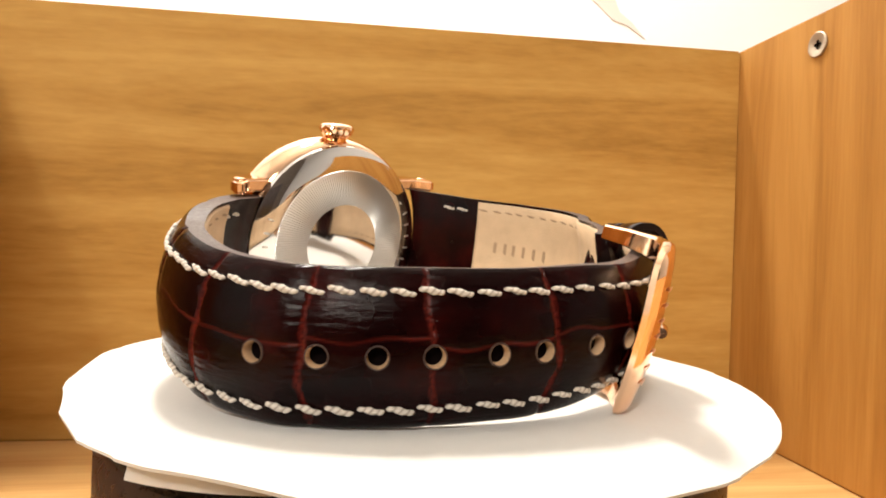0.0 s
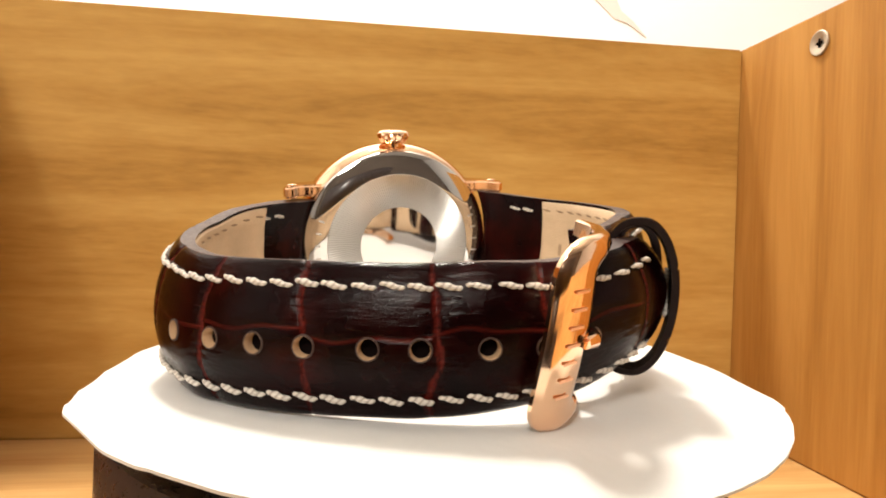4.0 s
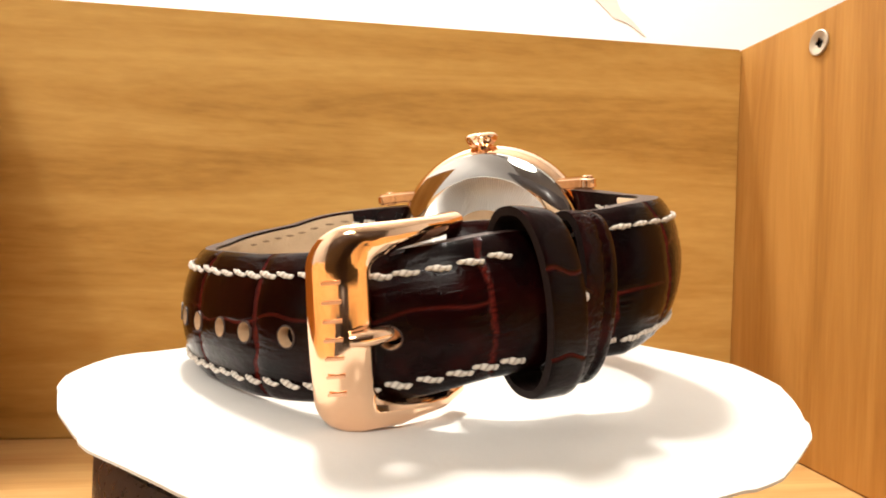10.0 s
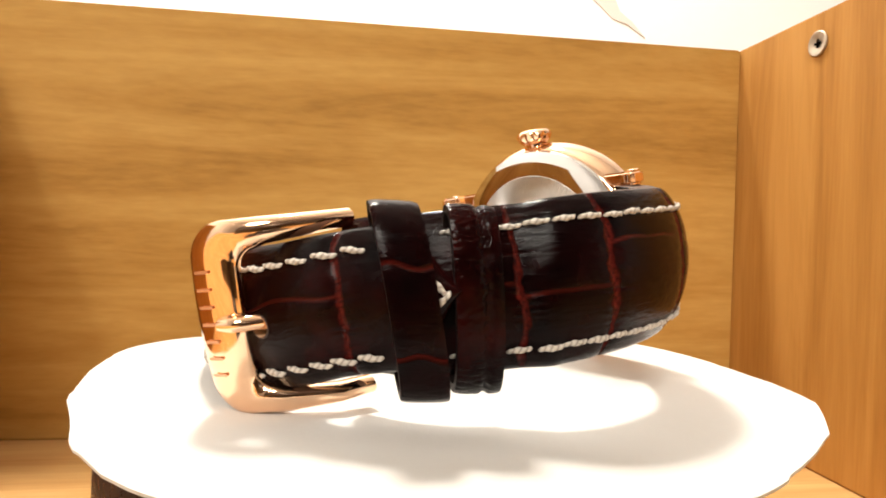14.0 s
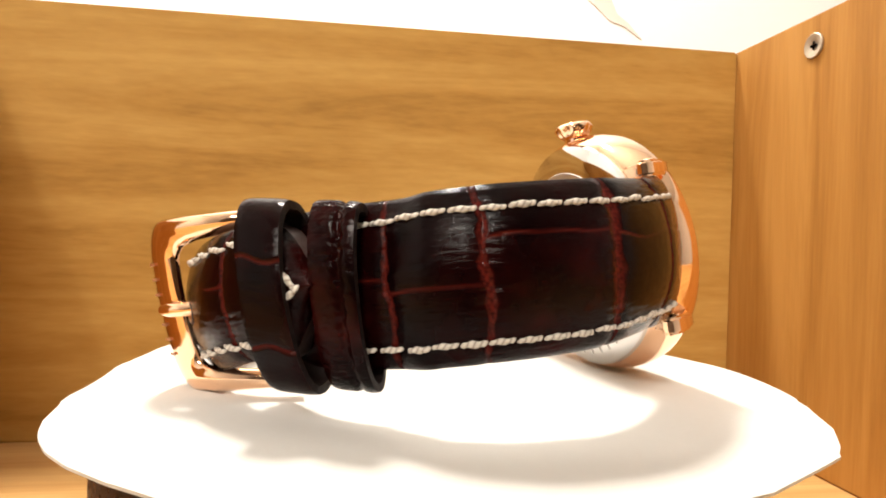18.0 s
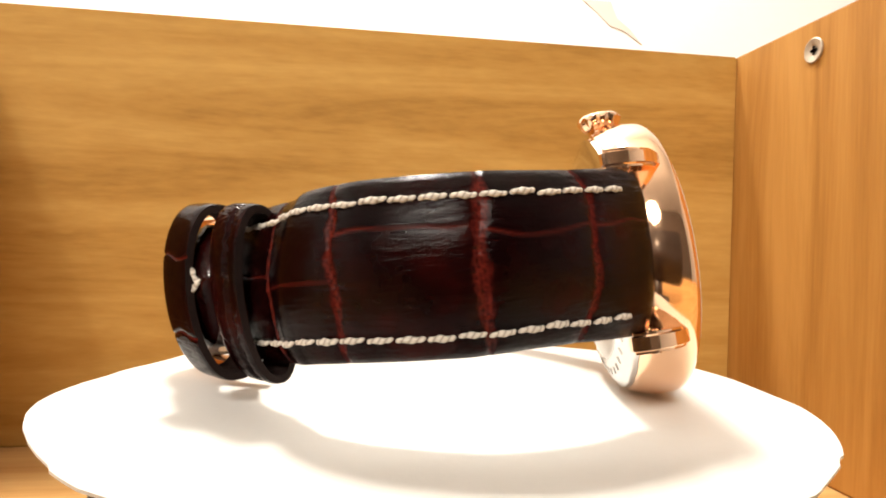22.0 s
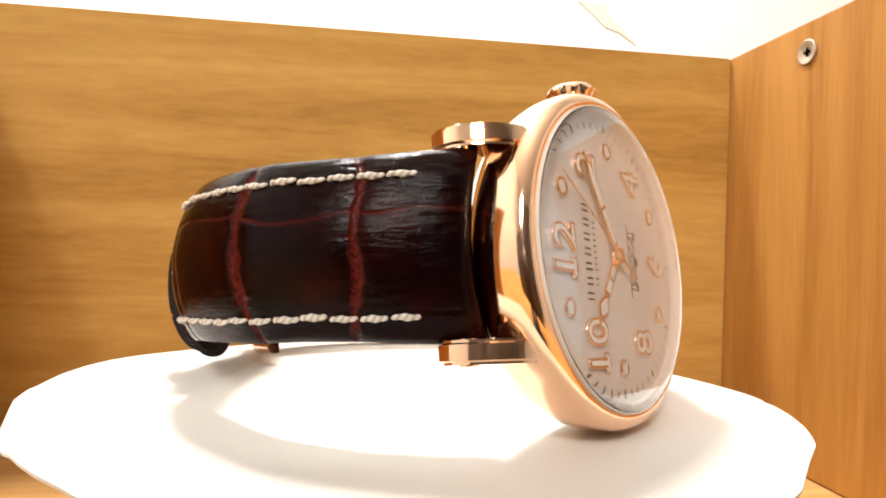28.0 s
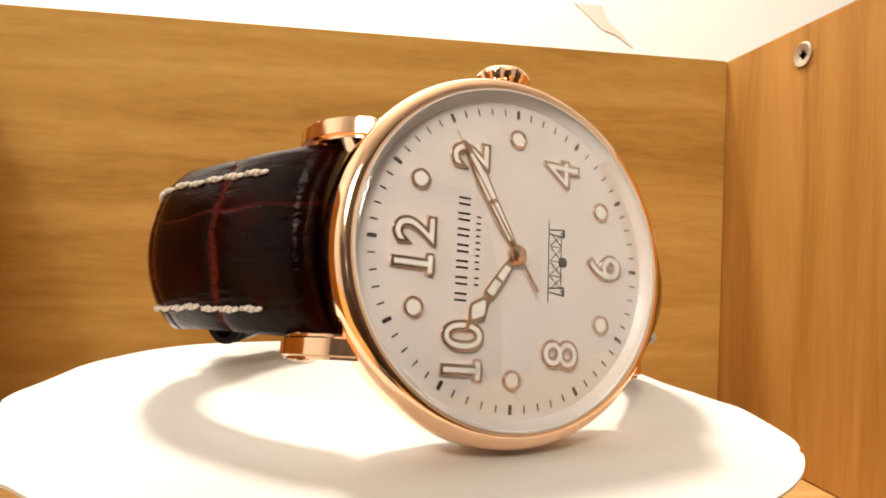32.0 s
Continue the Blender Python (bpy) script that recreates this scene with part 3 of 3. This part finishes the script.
def keeper(x, y, z, lean, inner, outer, half, wide, grained, label):
    """A leather loop round both strap halves; lean: shift along x and y for each metre up."""
    tan, out, up = Vector((-0.14, 1, 0)).normalized(), Vector((1, 0.14, 0)).normalized(), Vector((*lean, 1))
    c = Vector((x, y, z))
    bm = bmesh.new()
    lay = bm.verts.layers.float.new("groove")
    lal = bm.verts.layers.float.new("along")
    lac = bm.verts.layers.float.new("across")
    ring = []
    n = 320
    steps = [-1 + 2 * i / 22 for i in range(23)]
    rows = [(-1, 0.0), (-1, 0.0008)] + [(w, 0.00102 + 0.0002 * (1 - abs(w) ** 5)) for w in steps] + [(1, 0.0008), (1, 0.0)]
    for k in range(n):
        a = 2 * math.pi * k / n
        ca, sa = math.cos(a), math.sin(a)
        q = 2.05 if ca > 0 else 3.0
        r = (abs(ca) ** q + abs(sa) ** q) ** (-1 / q)
        o, h = r * ca * (outer if ca > 0 else inner), r * sa * half
        nrm = Vector((math.copysign(abs(ca) ** (q - 1), ca), math.copysign(abs(sa) ** (q - 1), sa), 0)).normalized()
        round_ = a * 0.011
        sec = []
        for w, d in rows:
            g, dip = 0.0, 0.0
            if abs(w) <= 1 and d > 0.001:
                if grained:
                    ridge = math.exp(-((w - 0.30 - 0.12 * noise.noise(Vector((a * 9, 0, 4)))) / 0.16) ** 2)
                    scale = noise.noise(Vector((round_ * 1600, w * 2.2, 7.0)))
                    bead = abs(noise.noise(Vector((round_ * 900, w * 0.8, 2.0))))
                    dip = 0.00042 * ridge + 0.00019 * max(0.0, scale) * (0.4 + 0.6 * ridge) + 0.00012 * math.exp(-(bead / 0.05) ** 2) * (w < 0.2)
                    g = 0.15 * ridge * max(0.0, scale) + 0.06 * math.exp(-(bead / 0.035) ** 2) * (ca > 0)
                elif ca > 0.2:
                    g = max(math.exp(-((h - x0 - 0.0003 * math.sin(w * 3 + x0 * 900)) / 0.00016) ** 2) for x0 in (0.0040, -0.0050))
                    dip = 0.0003 * g
            sec.append(bm.verts.new(c + out * (o + nrm.x * (d - dip)) + up * (h + nrm.y * (d - dip)) + tan * (w * wide / 2)))
            sec[-1][lay], sec[-1][lal], sec[-1][lac] = 0.8 * g, w * wide * 500 + x * 900, h * 1000 + ca * 4
        ring.append(sec)
    for k in range(n):
        a, b = ring[k], ring[(k + 1) % n]
        for j in range(len(a)):
            i = (j + 1) % len(a)
            bm.faces.new((a[j], a[i], b[i], b[j])).material_index = 1 if j in (0, 1, len(a) - 3, len(a) - 2, len(a) - 1) else 0
    bmesh.ops.recalc_face_normals(bm, faces=bm.faces)
    for ed in bm.edges:
        if len(ed.link_faces) == 2 and ed.link_faces[0].material_index != ed.link_faces[1].material_index:
            ed.smooth = False
    ob = part("keeper", bm, LEATHER, watch, label)
    ob.data.materials.append(KEEPER_EDGE)
    return ob


keeper(0.0352, -0.0020, 0.0153, (0.06, -0.205), 0.0044, 0.0046, 0.0104, 0.0056, False, "loose plain leather keeper loop, tilted")
keeper(0.0330, 0.0055, 0.0155, (0.13, -0.09), 0.0026, 0.0036, 0.0102, 0.0056, True, "fixed leather keeper loop with crocodile grain")

# case, bezel, back, crown, lugs in millimetres of the case
MM = Matrix.Diagonal((0.001, 0.001, 0.001, 1))
CMM = CASE @ MM
part("case", lathe([(19.9, 1.2), (20.4, 1.5), (20.9, 1.3), (21.3, 0.7), (21.5, 0.2), (21.6, -0.4), (21.7, -2.2), (21.4, -4.4), (20.6, -6.2), (19.6, -7.0), (19.0, -7.0), (19.0, 0.0)], 160, CMM), GOLD, watch, "polished rose gold case")
part("bezel", lathe([(19.3, 0.0), (19.3, 1.0), (19.6, 1.55), (20.1, 1.65), (20.5, 1.45)], 160, CMM), GOLD, watch, "polished rose gold bezel")
back = part("case_back", lathe([(20.2, -6.6), (20.0, -7.3), (18.6, -8.1), (16.2, -8.6), (15.4, -8.65)], 160, CMM), STEEL, watch, "polished steel case back")
ring = part("ring", lathe([(15.5, -8.6), (15.3, -8.8), (8.6, -8.9), (8.4, -8.75)], 160, MM), RADIAL, back, "engine-turned silvery ring")
ring.matrix_basis = CASE
part("centre", lathe([(8.5, -8.7), (6, -8.78), (3, -8.83), (0, -8.85)], 96, CMM), STEEL, back, "mirror-polished centre")
for k in range(26):
    a = radians(70 + 220 * k / 25)
    m = CMM @ Matrix.Rotation(a, 4, "Z") @ Matrix.Translation((17.4, 0, -8.42)) @ Matrix.Rotation(radians(-13), 4, "Y")
    part("engraved_bar", block((1.1, 0.35, 0.12), (0, 0, 0), 0, m), BRUSHED, back, "engraved plain bar", smooth=False)
dial = part("dial", lathe([(0, 0), (19.3, 0)], 128, CMM), DIAL, watch, "silver-white dial")
def bowl(radius, top):
    """Heights of a shallow spherical cap, from the rim in to the middle."""
    rim = math.sqrt(radius ** 2 - 19.2 ** 2)
    return [(19.2 * k / 20, top + math.sqrt(radius ** 2 - (19.2 * k / 20) ** 2) - rim) for k in range(20, -1, -1)]


dome, under = bowl(92.0, 1.95), bowl(90.9, 0.85)[::-1]
crystal = part("crystal", lathe(under + [(19.35, 0.9), (19.35, 1.85)] + dome, 128, CMM), GLASS, watch, "clear thick domed crystal")
crystal.visible_shadow = False
# white ring added round the crystal to brighten what its edge mirrors
part("lightening_ring", lathe([(19.37, 1.30), (19.38, 1.90), (19.56, 1.90), (19.56, 1.30)], 128, CMM, closed=True), LUME, watch, "added thin white ring lightening the crystal edge")

crown_m = CMM @ Matrix.Translation((21.0, 0, -3.7)) @ Matrix.Rotation(math.pi / 2, 4, "Y")
part("crown", lathe([(2.0, -0.5), (2.0, 0.5), (2.5, 0.8), (3.1, 1.5), (3.45, 2.3), (3.4, 2.8), (3.0, 3.2), (1.8, 3.45), (0, 3.5)], 96, crown_m,
                    wave=lambda a, r, z: 0.11 * abs(math.sin(a * 5)) - 0.06 if 0.7 < z < 2.7 else 0), GOLD, watch, "fluted rose gold crown")
LUG = [(15.0, 0.3), (18.4, -0.5), (20.8, -1.9), (22.5, -3.9), (23.5, -6.2), (23.8, -8.3), (23.5, -9.1), (22.8, -9.3), (22.0, -8.9), (21.2, -7.7), (20.0, -6.7), (15.0, -6.4)]
for sx, x0, x1 in ((1, 10.95, 13.4), (-1, 10.35, 12.95)):
    for sy in (-1, 1):
        bm = solid([(sy * y, z) for y, z in LUG], x0, x1)
        bmesh.ops.bevel(bm, geom=[ed for ed in bm.edges if abs(ed.verts[0].co.z - ed.verts[1].co.z) < 0.01], offset=0.45, segments=3, affect="EDGES", clamp_overlap=True)
        bmesh.ops.transform(bm, matrix=CMM @ Matrix(((0, 0, sx, 0), (1, 0, 0, 0), (0, 1, 0, 0), (0, 0, 0, 1))), verts=bm.verts)
        bmesh.ops.recalc_face_normals(bm, faces=bm.faces)
        lug = part("lug", bm, GOLD, watch, "rose gold lug hooked down to the strap")
        for side, at in ((1, x1), (-1, x0)):
            m = CMM @ Matrix.Translation((sx * at, sy * 21.9, -6.3)) @ Matrix.Rotation(sx * side * math.pi / 2, 4, "Y")
            part("pin_head", lathe([(1.0, -0.2), (1.0, 0.12), (0.85, 0.25), (0.25, 0.27), (0.2, 0.12), (0, 0.12)], 28, m), GOLD, lug, "small round screw head")

# dial furniture, in millimetres: x to 3, y to 12
part("flange", lathe([(18.3, 0.05), (18.9, 0.5), (19.35, 1.1)], 160, CMM), DIAL, dial, "pale sloping flange")


def mark_mesh(w, l, h, material):
    bm = block((w, l, h), (0, 0, h / 2), 0)
    me = bpy.data.meshes.new("minute_mark")
    bmesh.ops.scale(bm, vec=(0.001, 0.001, 0.001), verts=bm.verts)
    bm.to_mesh(me)
    bm.free()
    me.materials.append(material)
    return me


LONG, SHORT = mark_mesh(0.42, 1.05, 0.05, INK), mark_mesh(0.17, 0.85, 0.05, INK)
for k in range(60):
    ob = new("minute_mark", LONG if k % 5 == 0 else SHORT)
    ob.parent = dial
    ob.matrix_basis = CASE @ Matrix.Rotation(radians(-6 * k), 4, "Z") @ Matrix.Translation((0, 0.01715, 0.00001))
for k in (1, 3, 5, 7, 9, 11):
    a = radians(30 * k)
    m = CMM @ Matrix.Translation((14.0 * math.sin(a), 14.0 * math.cos(a), 0))
    dot = part("hour_dot", lathe([(1.20, 0.0), (1.20, 0.26), (1.08, 0.38), (0.88, 0.38), (0.76, 0.26)], 36, m), PALE_GOLD, dial, "applied rose gold ring")
    part("fill", lathe([(0.80, 0.1), (0.78, 0.27), (0, 0.28)], 28, m), LUME, dot, "white fill")


def lettering(body, size, offset, extrude, bevel=0.0):
    cu = bpy.data.curves.new("numeral", "FONT")
    cu.body, cu.size, cu.offset, cu.extrude, cu.bevel_depth = body, size, offset, extrude, bevel
    cu.align_x = "CENTER"
    cu.space_character = 1.12
    tmp = new("numeral_form", cu)
    me = bpy.data.meshes.new_from_object(tmp.evaluated_get(bpy.context.evaluated_depsgraph_get()))
    bpy.data.objects.remove(tmp)
    bm = bmesh.new()
    bm.from_mesh(me)
    bpy.data.meshes.remove(me)
    return bm


for k, body in ((12, "12"), (2, "2"), (4, "4"), (6, "6"), (8, "8"), (10, "10")):
    a = radians(30 * k)
    bm = lettering(body, 6.5, 0.23, 0.12, 0.10)
    ys = [v.co.y for v in bm.verts]
    xs = [v.co.x for v in bm.verts]
    mid = ((min(xs) + max(xs)) / 2, (min(ys) + max(ys)) / 2)
    m = CMM @ Matrix.Translation((12.5 * math.sin(a) - mid[0], 12.5 * math.cos(a) - mid[1], 0.18))
    bmesh.ops.transform(bm, matrix=m, verts=bm.verts)
    num = part("numeral", bm, PALE_GOLD, dial, "applied rose gold numeral " + body, smooth=False)
    bm = lettering(body, 6.5, -0.05, 0.26)
    stem = [v.co.x for v in bm.verts if v.co.y < 0.4 and v.co.x < mid[0]]
    bmesh.ops.transform(bm, matrix=m, verts=bm.verts)
    part("fill", bm, FILL, num, "pale fill", smooth=False)
    if body[0] == "1":
        foot = (min(stem) + max(v for v in stem if v < min(stem) + 1.6)) / 2
        part("foot", block((2.5, 1.05, 0.42), (foot, 0.3, 0.0), 0.1, m), PALE_GOLD, num, "rose gold foot of the figure")
        part("fill", block((1.9, 0.5, 0.5), (foot, 0.3, 0.01), 0.03, m), FILL, num, "pale fill", smooth=False)


def plate(name, w, l, x, y, turn=0.0, parent=None, material=None, h=0.05, m0=None):
    m = (m0 or CMM) @ Matrix.Translation((x, y, 0.005)) @ Matrix.Rotation(turn, 4, "Z")
    return part(name, block((w, l, h), (0, 0, h / 2), 0, m), material or INK, parent or dial, smooth=False)


# name on the dial as plain bars
for k in range(7):
    for side in (-0.36, 0.36):
        plate("print_bar", 0.24, 1.45, -5.4 + 1.8 * k + side, 6.6)
for k in range(11):
    plate("print_bar", 0.20, 0.55, -3.9 + 0.74 * k + (0.3 if k > 1 else 0), 4.75)
# line drawing of a bridge
plate("bridge_line", 10.0, 0.10, 0, -4.7)
for x in (-3.5, 3.5):
    plate("bridge_line", 0.16, 2.2, x - 0.35, -5.8, -0.12)
    plate("bridge_line", 0.16, 2.2, x + 0.35, -5.8, 0.12)
    plate("bridge_line", 0.8, 0.35, x, -6.8)
for x in (-2.6, -0.9, 0.9, 2.6):
    plate("bridge_line", 0.10, 2.1, x, -5.75, 0.75)
    plate("bridge_line", 0.10, 2.1, x, -5.75, -0.75)
for x in (-1.75, 0, 1.75):
    plate("bridge_line", 0.10, 1.6, x, -5.7)
plate("bridge_line", 7.4, 0.10, 0, -6.45)
part("bridge_tower", lathe([(0.62, 0.005), (0.62, 0.06), (0, 0.06)], 24, CMM @ Matrix.Translation((0, -6.7, 0))), INK, dial)

# pointers turn about the dial's centre
POINTERS = []


def pointer(name, body, lume, z, angle, speed, label):
    bm = solid([(x * 0.001, y * 0.001) for x, y in body], z * 0.001, (z + 0.18) * 0.001, bevel=0.00005)
    ob = part(name, bm, GOLD, watch, label, smooth=False)
    for piece in lume:
        part("fill", solid([(x * 0.001, y * 0.001) for x, y in piece], (z + 0.1) * 0.001, (z + 0.21) * 0.001), LUME, ob, "white fill", smooth=False)
    ob.matrix_basis = CASE @ Matrix.Rotation(radians(-angle), 4, "Z")
    if speed:
        POINTERS.append((ob, angle, speed))


pointer("hour_pointer", [(-0.3, -1.2), (0.3, -1.2), (0.62, 2.5), (0.72, 6.0), (0.35, 6.4), (1.15, 8.0), (1.05, 8.6), (0.3, 9.8), (0.12, 10.9), (-0.12, 10.9), (-0.3, 9.8), (-1.05, 8.6), (-1.15, 8.0), (-0.35, 6.4), (-0.72, 6.0), (-0.62, 2.5)],
        [[(-0.36, 1.8), (0.36, 1.8), (0.42, 3.6), (-0.42, 3.6)], [(-0.44, 4.0), (0.44, 4.0), (0.46, 5.8), (-0.46, 5.8)], [(-0.1, 6.8), (0.1, 6.8), (0.82, 8.05), (0.75, 8.4), (0.12, 9.3), (-0.12, 9.3), (-0.75, 8.4), (-0.82, 8.05)]],
        0.40, 304.6, 0, "rose gold leaf-shaped hour pointer")
pointer("minute_pointer", [(-0.3, -1.2), (0.3, -1.2), (0.55, 2.0), (0.72, 7.0), (0.85, 9.5), (0.62, 11.6), (0.15, 14.3), (-0.15, 14.3), (-0.62, 11.6), (-0.85, 9.5), (-0.72, 7.0), (-0.55, 2.0)],
        [[(-0.3, 1.8), (0.3, 1.8), (0.46, 6.4), (-0.46, 6.4)], [(-0.5, 6.9), (0.5, 6.9), (0.6, 9.5), (0.4, 11.3), (0.1, 12.6), (-0.1, 12.6), (-0.4, 11.3), (-0.6, 9.5)]],
        0.70, 59.0, 0, "rose gold minute pointer")
pointer("second_pointer", [(-0.22, -4.8), (0.22, -4.8), (0.10, 0), (0.05, 15.6), (-0.05, 15.6), (-0.10, 0)], [], 1.0, 57.0, 6.0, "thin rose gold second pointer")
part("hub", lathe([(1.15, 0.35), (1.15, 0.85), (0.95, 0.95), (0.95, 1.2), (0.6, 1.28), (0.45, 1.36), (0, 1.4)], 40, CMM), GOLD, watch, "rose gold hub")

# screw in the side panel
sm = Matrix.Translation((XR - 0.0004, 0.0585, 0.1240)) @ Matrix.Rotation(-math.pi / 2, 4, "Y") @ MM
screw = part("screw", lathe([(3.7, -0.3), (3.7, 0.1), (3.4, 0.3), (2.6, 0.15), (1.4, -0.2), (0, -0.5)], 40, sm), SCREW, crate, "countersunk steel cross-head screw")
# blocks coloured as the shade in the cross slot
for w, l in ((0.75, 2.6), (2.6, 0.75)):
    part("slot", block((w, l, 0.3), (0, 0, -0.02), 0.1, sm), SHADE_BLACK, screw, "cross slot with its shade painted near-black")

# buckle: a rounded frame, its arms and the tongue
def buckle():
    base = Vector((0.0278, -0.0250, 0.0113))
    bend = radians(70) / 17.0

    def place(v):
        """Bends the flat buckle: x along, y up, z out, in millimetres."""
        h0 = radians(55)
        h = h0 + bend * v.x
        px = (math.sin(h) - math.sin(h0)) / bend
        py = -(math.cos(h) - math.cos(h0)) / bend
        out = Vector((math.sin(h), -math.cos(h), 0))
        return base + (Vector((px, py, 0.15 * v.x)) + out * v.z + Vector((0.75 * 0.24 * v.y, -0.65 * 0.24 * v.y, v.y))) * 0.001
    bm = bmesh.new()
    # a U in (along, up): the bar at along = 0, arms to along = 16
    half, long, rad, thick = 12.0, 18.5, 4.5, 2.3
    upper = [((long, half), (long, half - 2.3)), ((long * 0.75, half), (long * 0.75, half - 2.6)), ((7.5, half), (7.6, half - 3.2))]
    for k in range(9):
        a = math.pi / 2 + k / 8 * math.pi / 2
        upper.append(((rad - 1.5 + rad * math.cos(a), half - rad + rad * math.sin(a)), (6.7 + 2.0 * math.cos(a), 6.4 + 2.0 * math.sin(a))))
    upper.append(((-1.5, 3.0), (4.7, 3.0)))
    lower = [((xo, -yo), (xi, -yi)) for (xo, yo), (xi, yi) in reversed(upper)]
    rings = []
    for (xo, yo), (xi, yi) in upper + [((-1.5, 0.0), (4.7, 0.0))] + lower:
        z = 2.2 - 0.006 * yo * yo - max(0, xo - 3) * 0.12
        sec = []
        for a, c in ((0, -0.7), (0.1, -1), (0.9, -1), (1, -0.7), (1, -0.2), (0.95, 0.25), (0.84, 0.62), (0.66, 0.9), (0.45, 1.0), (0.25, 0.85), (0.1, 0.55), (0, 0)):
            sec.append(bm.verts.new((xo + (xi - xo) * a, yo + (yi - yo) * a, z + c * thick / 2)))
        rings.append(sec)
    for a, b in zip(rings, rings[1:]):
        for k in range(len(a)):
            bm.faces.new((a[k], a[(k + 1) % len(a)], b[(k + 1) % len(a)], b[k]))
    bm.faces.new(rings[0])
    bm.faces.new(rings[-1])
    bmesh.ops.recalc_face_normals(bm, faces=bm.faces)
    for v in bm.verts:
        v.co = place(v.co)
    ob = part("buckle", bm, GOLD, watch, "polished rose gold pin buckle")
    part("tongue", tube([place(Vector(q)) for q in ((13.0, -0.3, -4.0), (10.0, -0.3, -1.5), (8.3, -0.3, 0.3), (6.5, -0.3, 1.8), (4.8, -0.3, 3.0), (3.9, -0.3, 3.5), (2.6, -0.3, 3.6))], lambda t: 0.001 if t < 0.9 else 0.00075, 16), GOLD, ob, "rounded rose gold tongue")
    for k in range(7):
        bm = block((1.7, 0.36, 0.09), (1.2, -6.6 + 2.1 * k, 2.2 + 1.27 - 0.006 * (-6.6 + 2.1 * k) ** 2), 0)
        for v in bm.verts:
            v.co = place(v.co)
        part("engraved_bar", bm, ENGRAVED, ob, "engraved plain bar", smooth=False)
    return ob


buckle()


def motions():
    for thing in TURNING:
        walk(thing, [(t, TABLE @ Matrix.Rotation(radians(a), 4, "Z")) for t, a in SPIN])
    for ob, angle, speed in POINTERS:
        walk(ob, [(t, CASE @ Matrix.Rotation(radians(-angle + speed * (32 - t)), 4, "Z")) for t in range(0, 33, 2)])


motions()
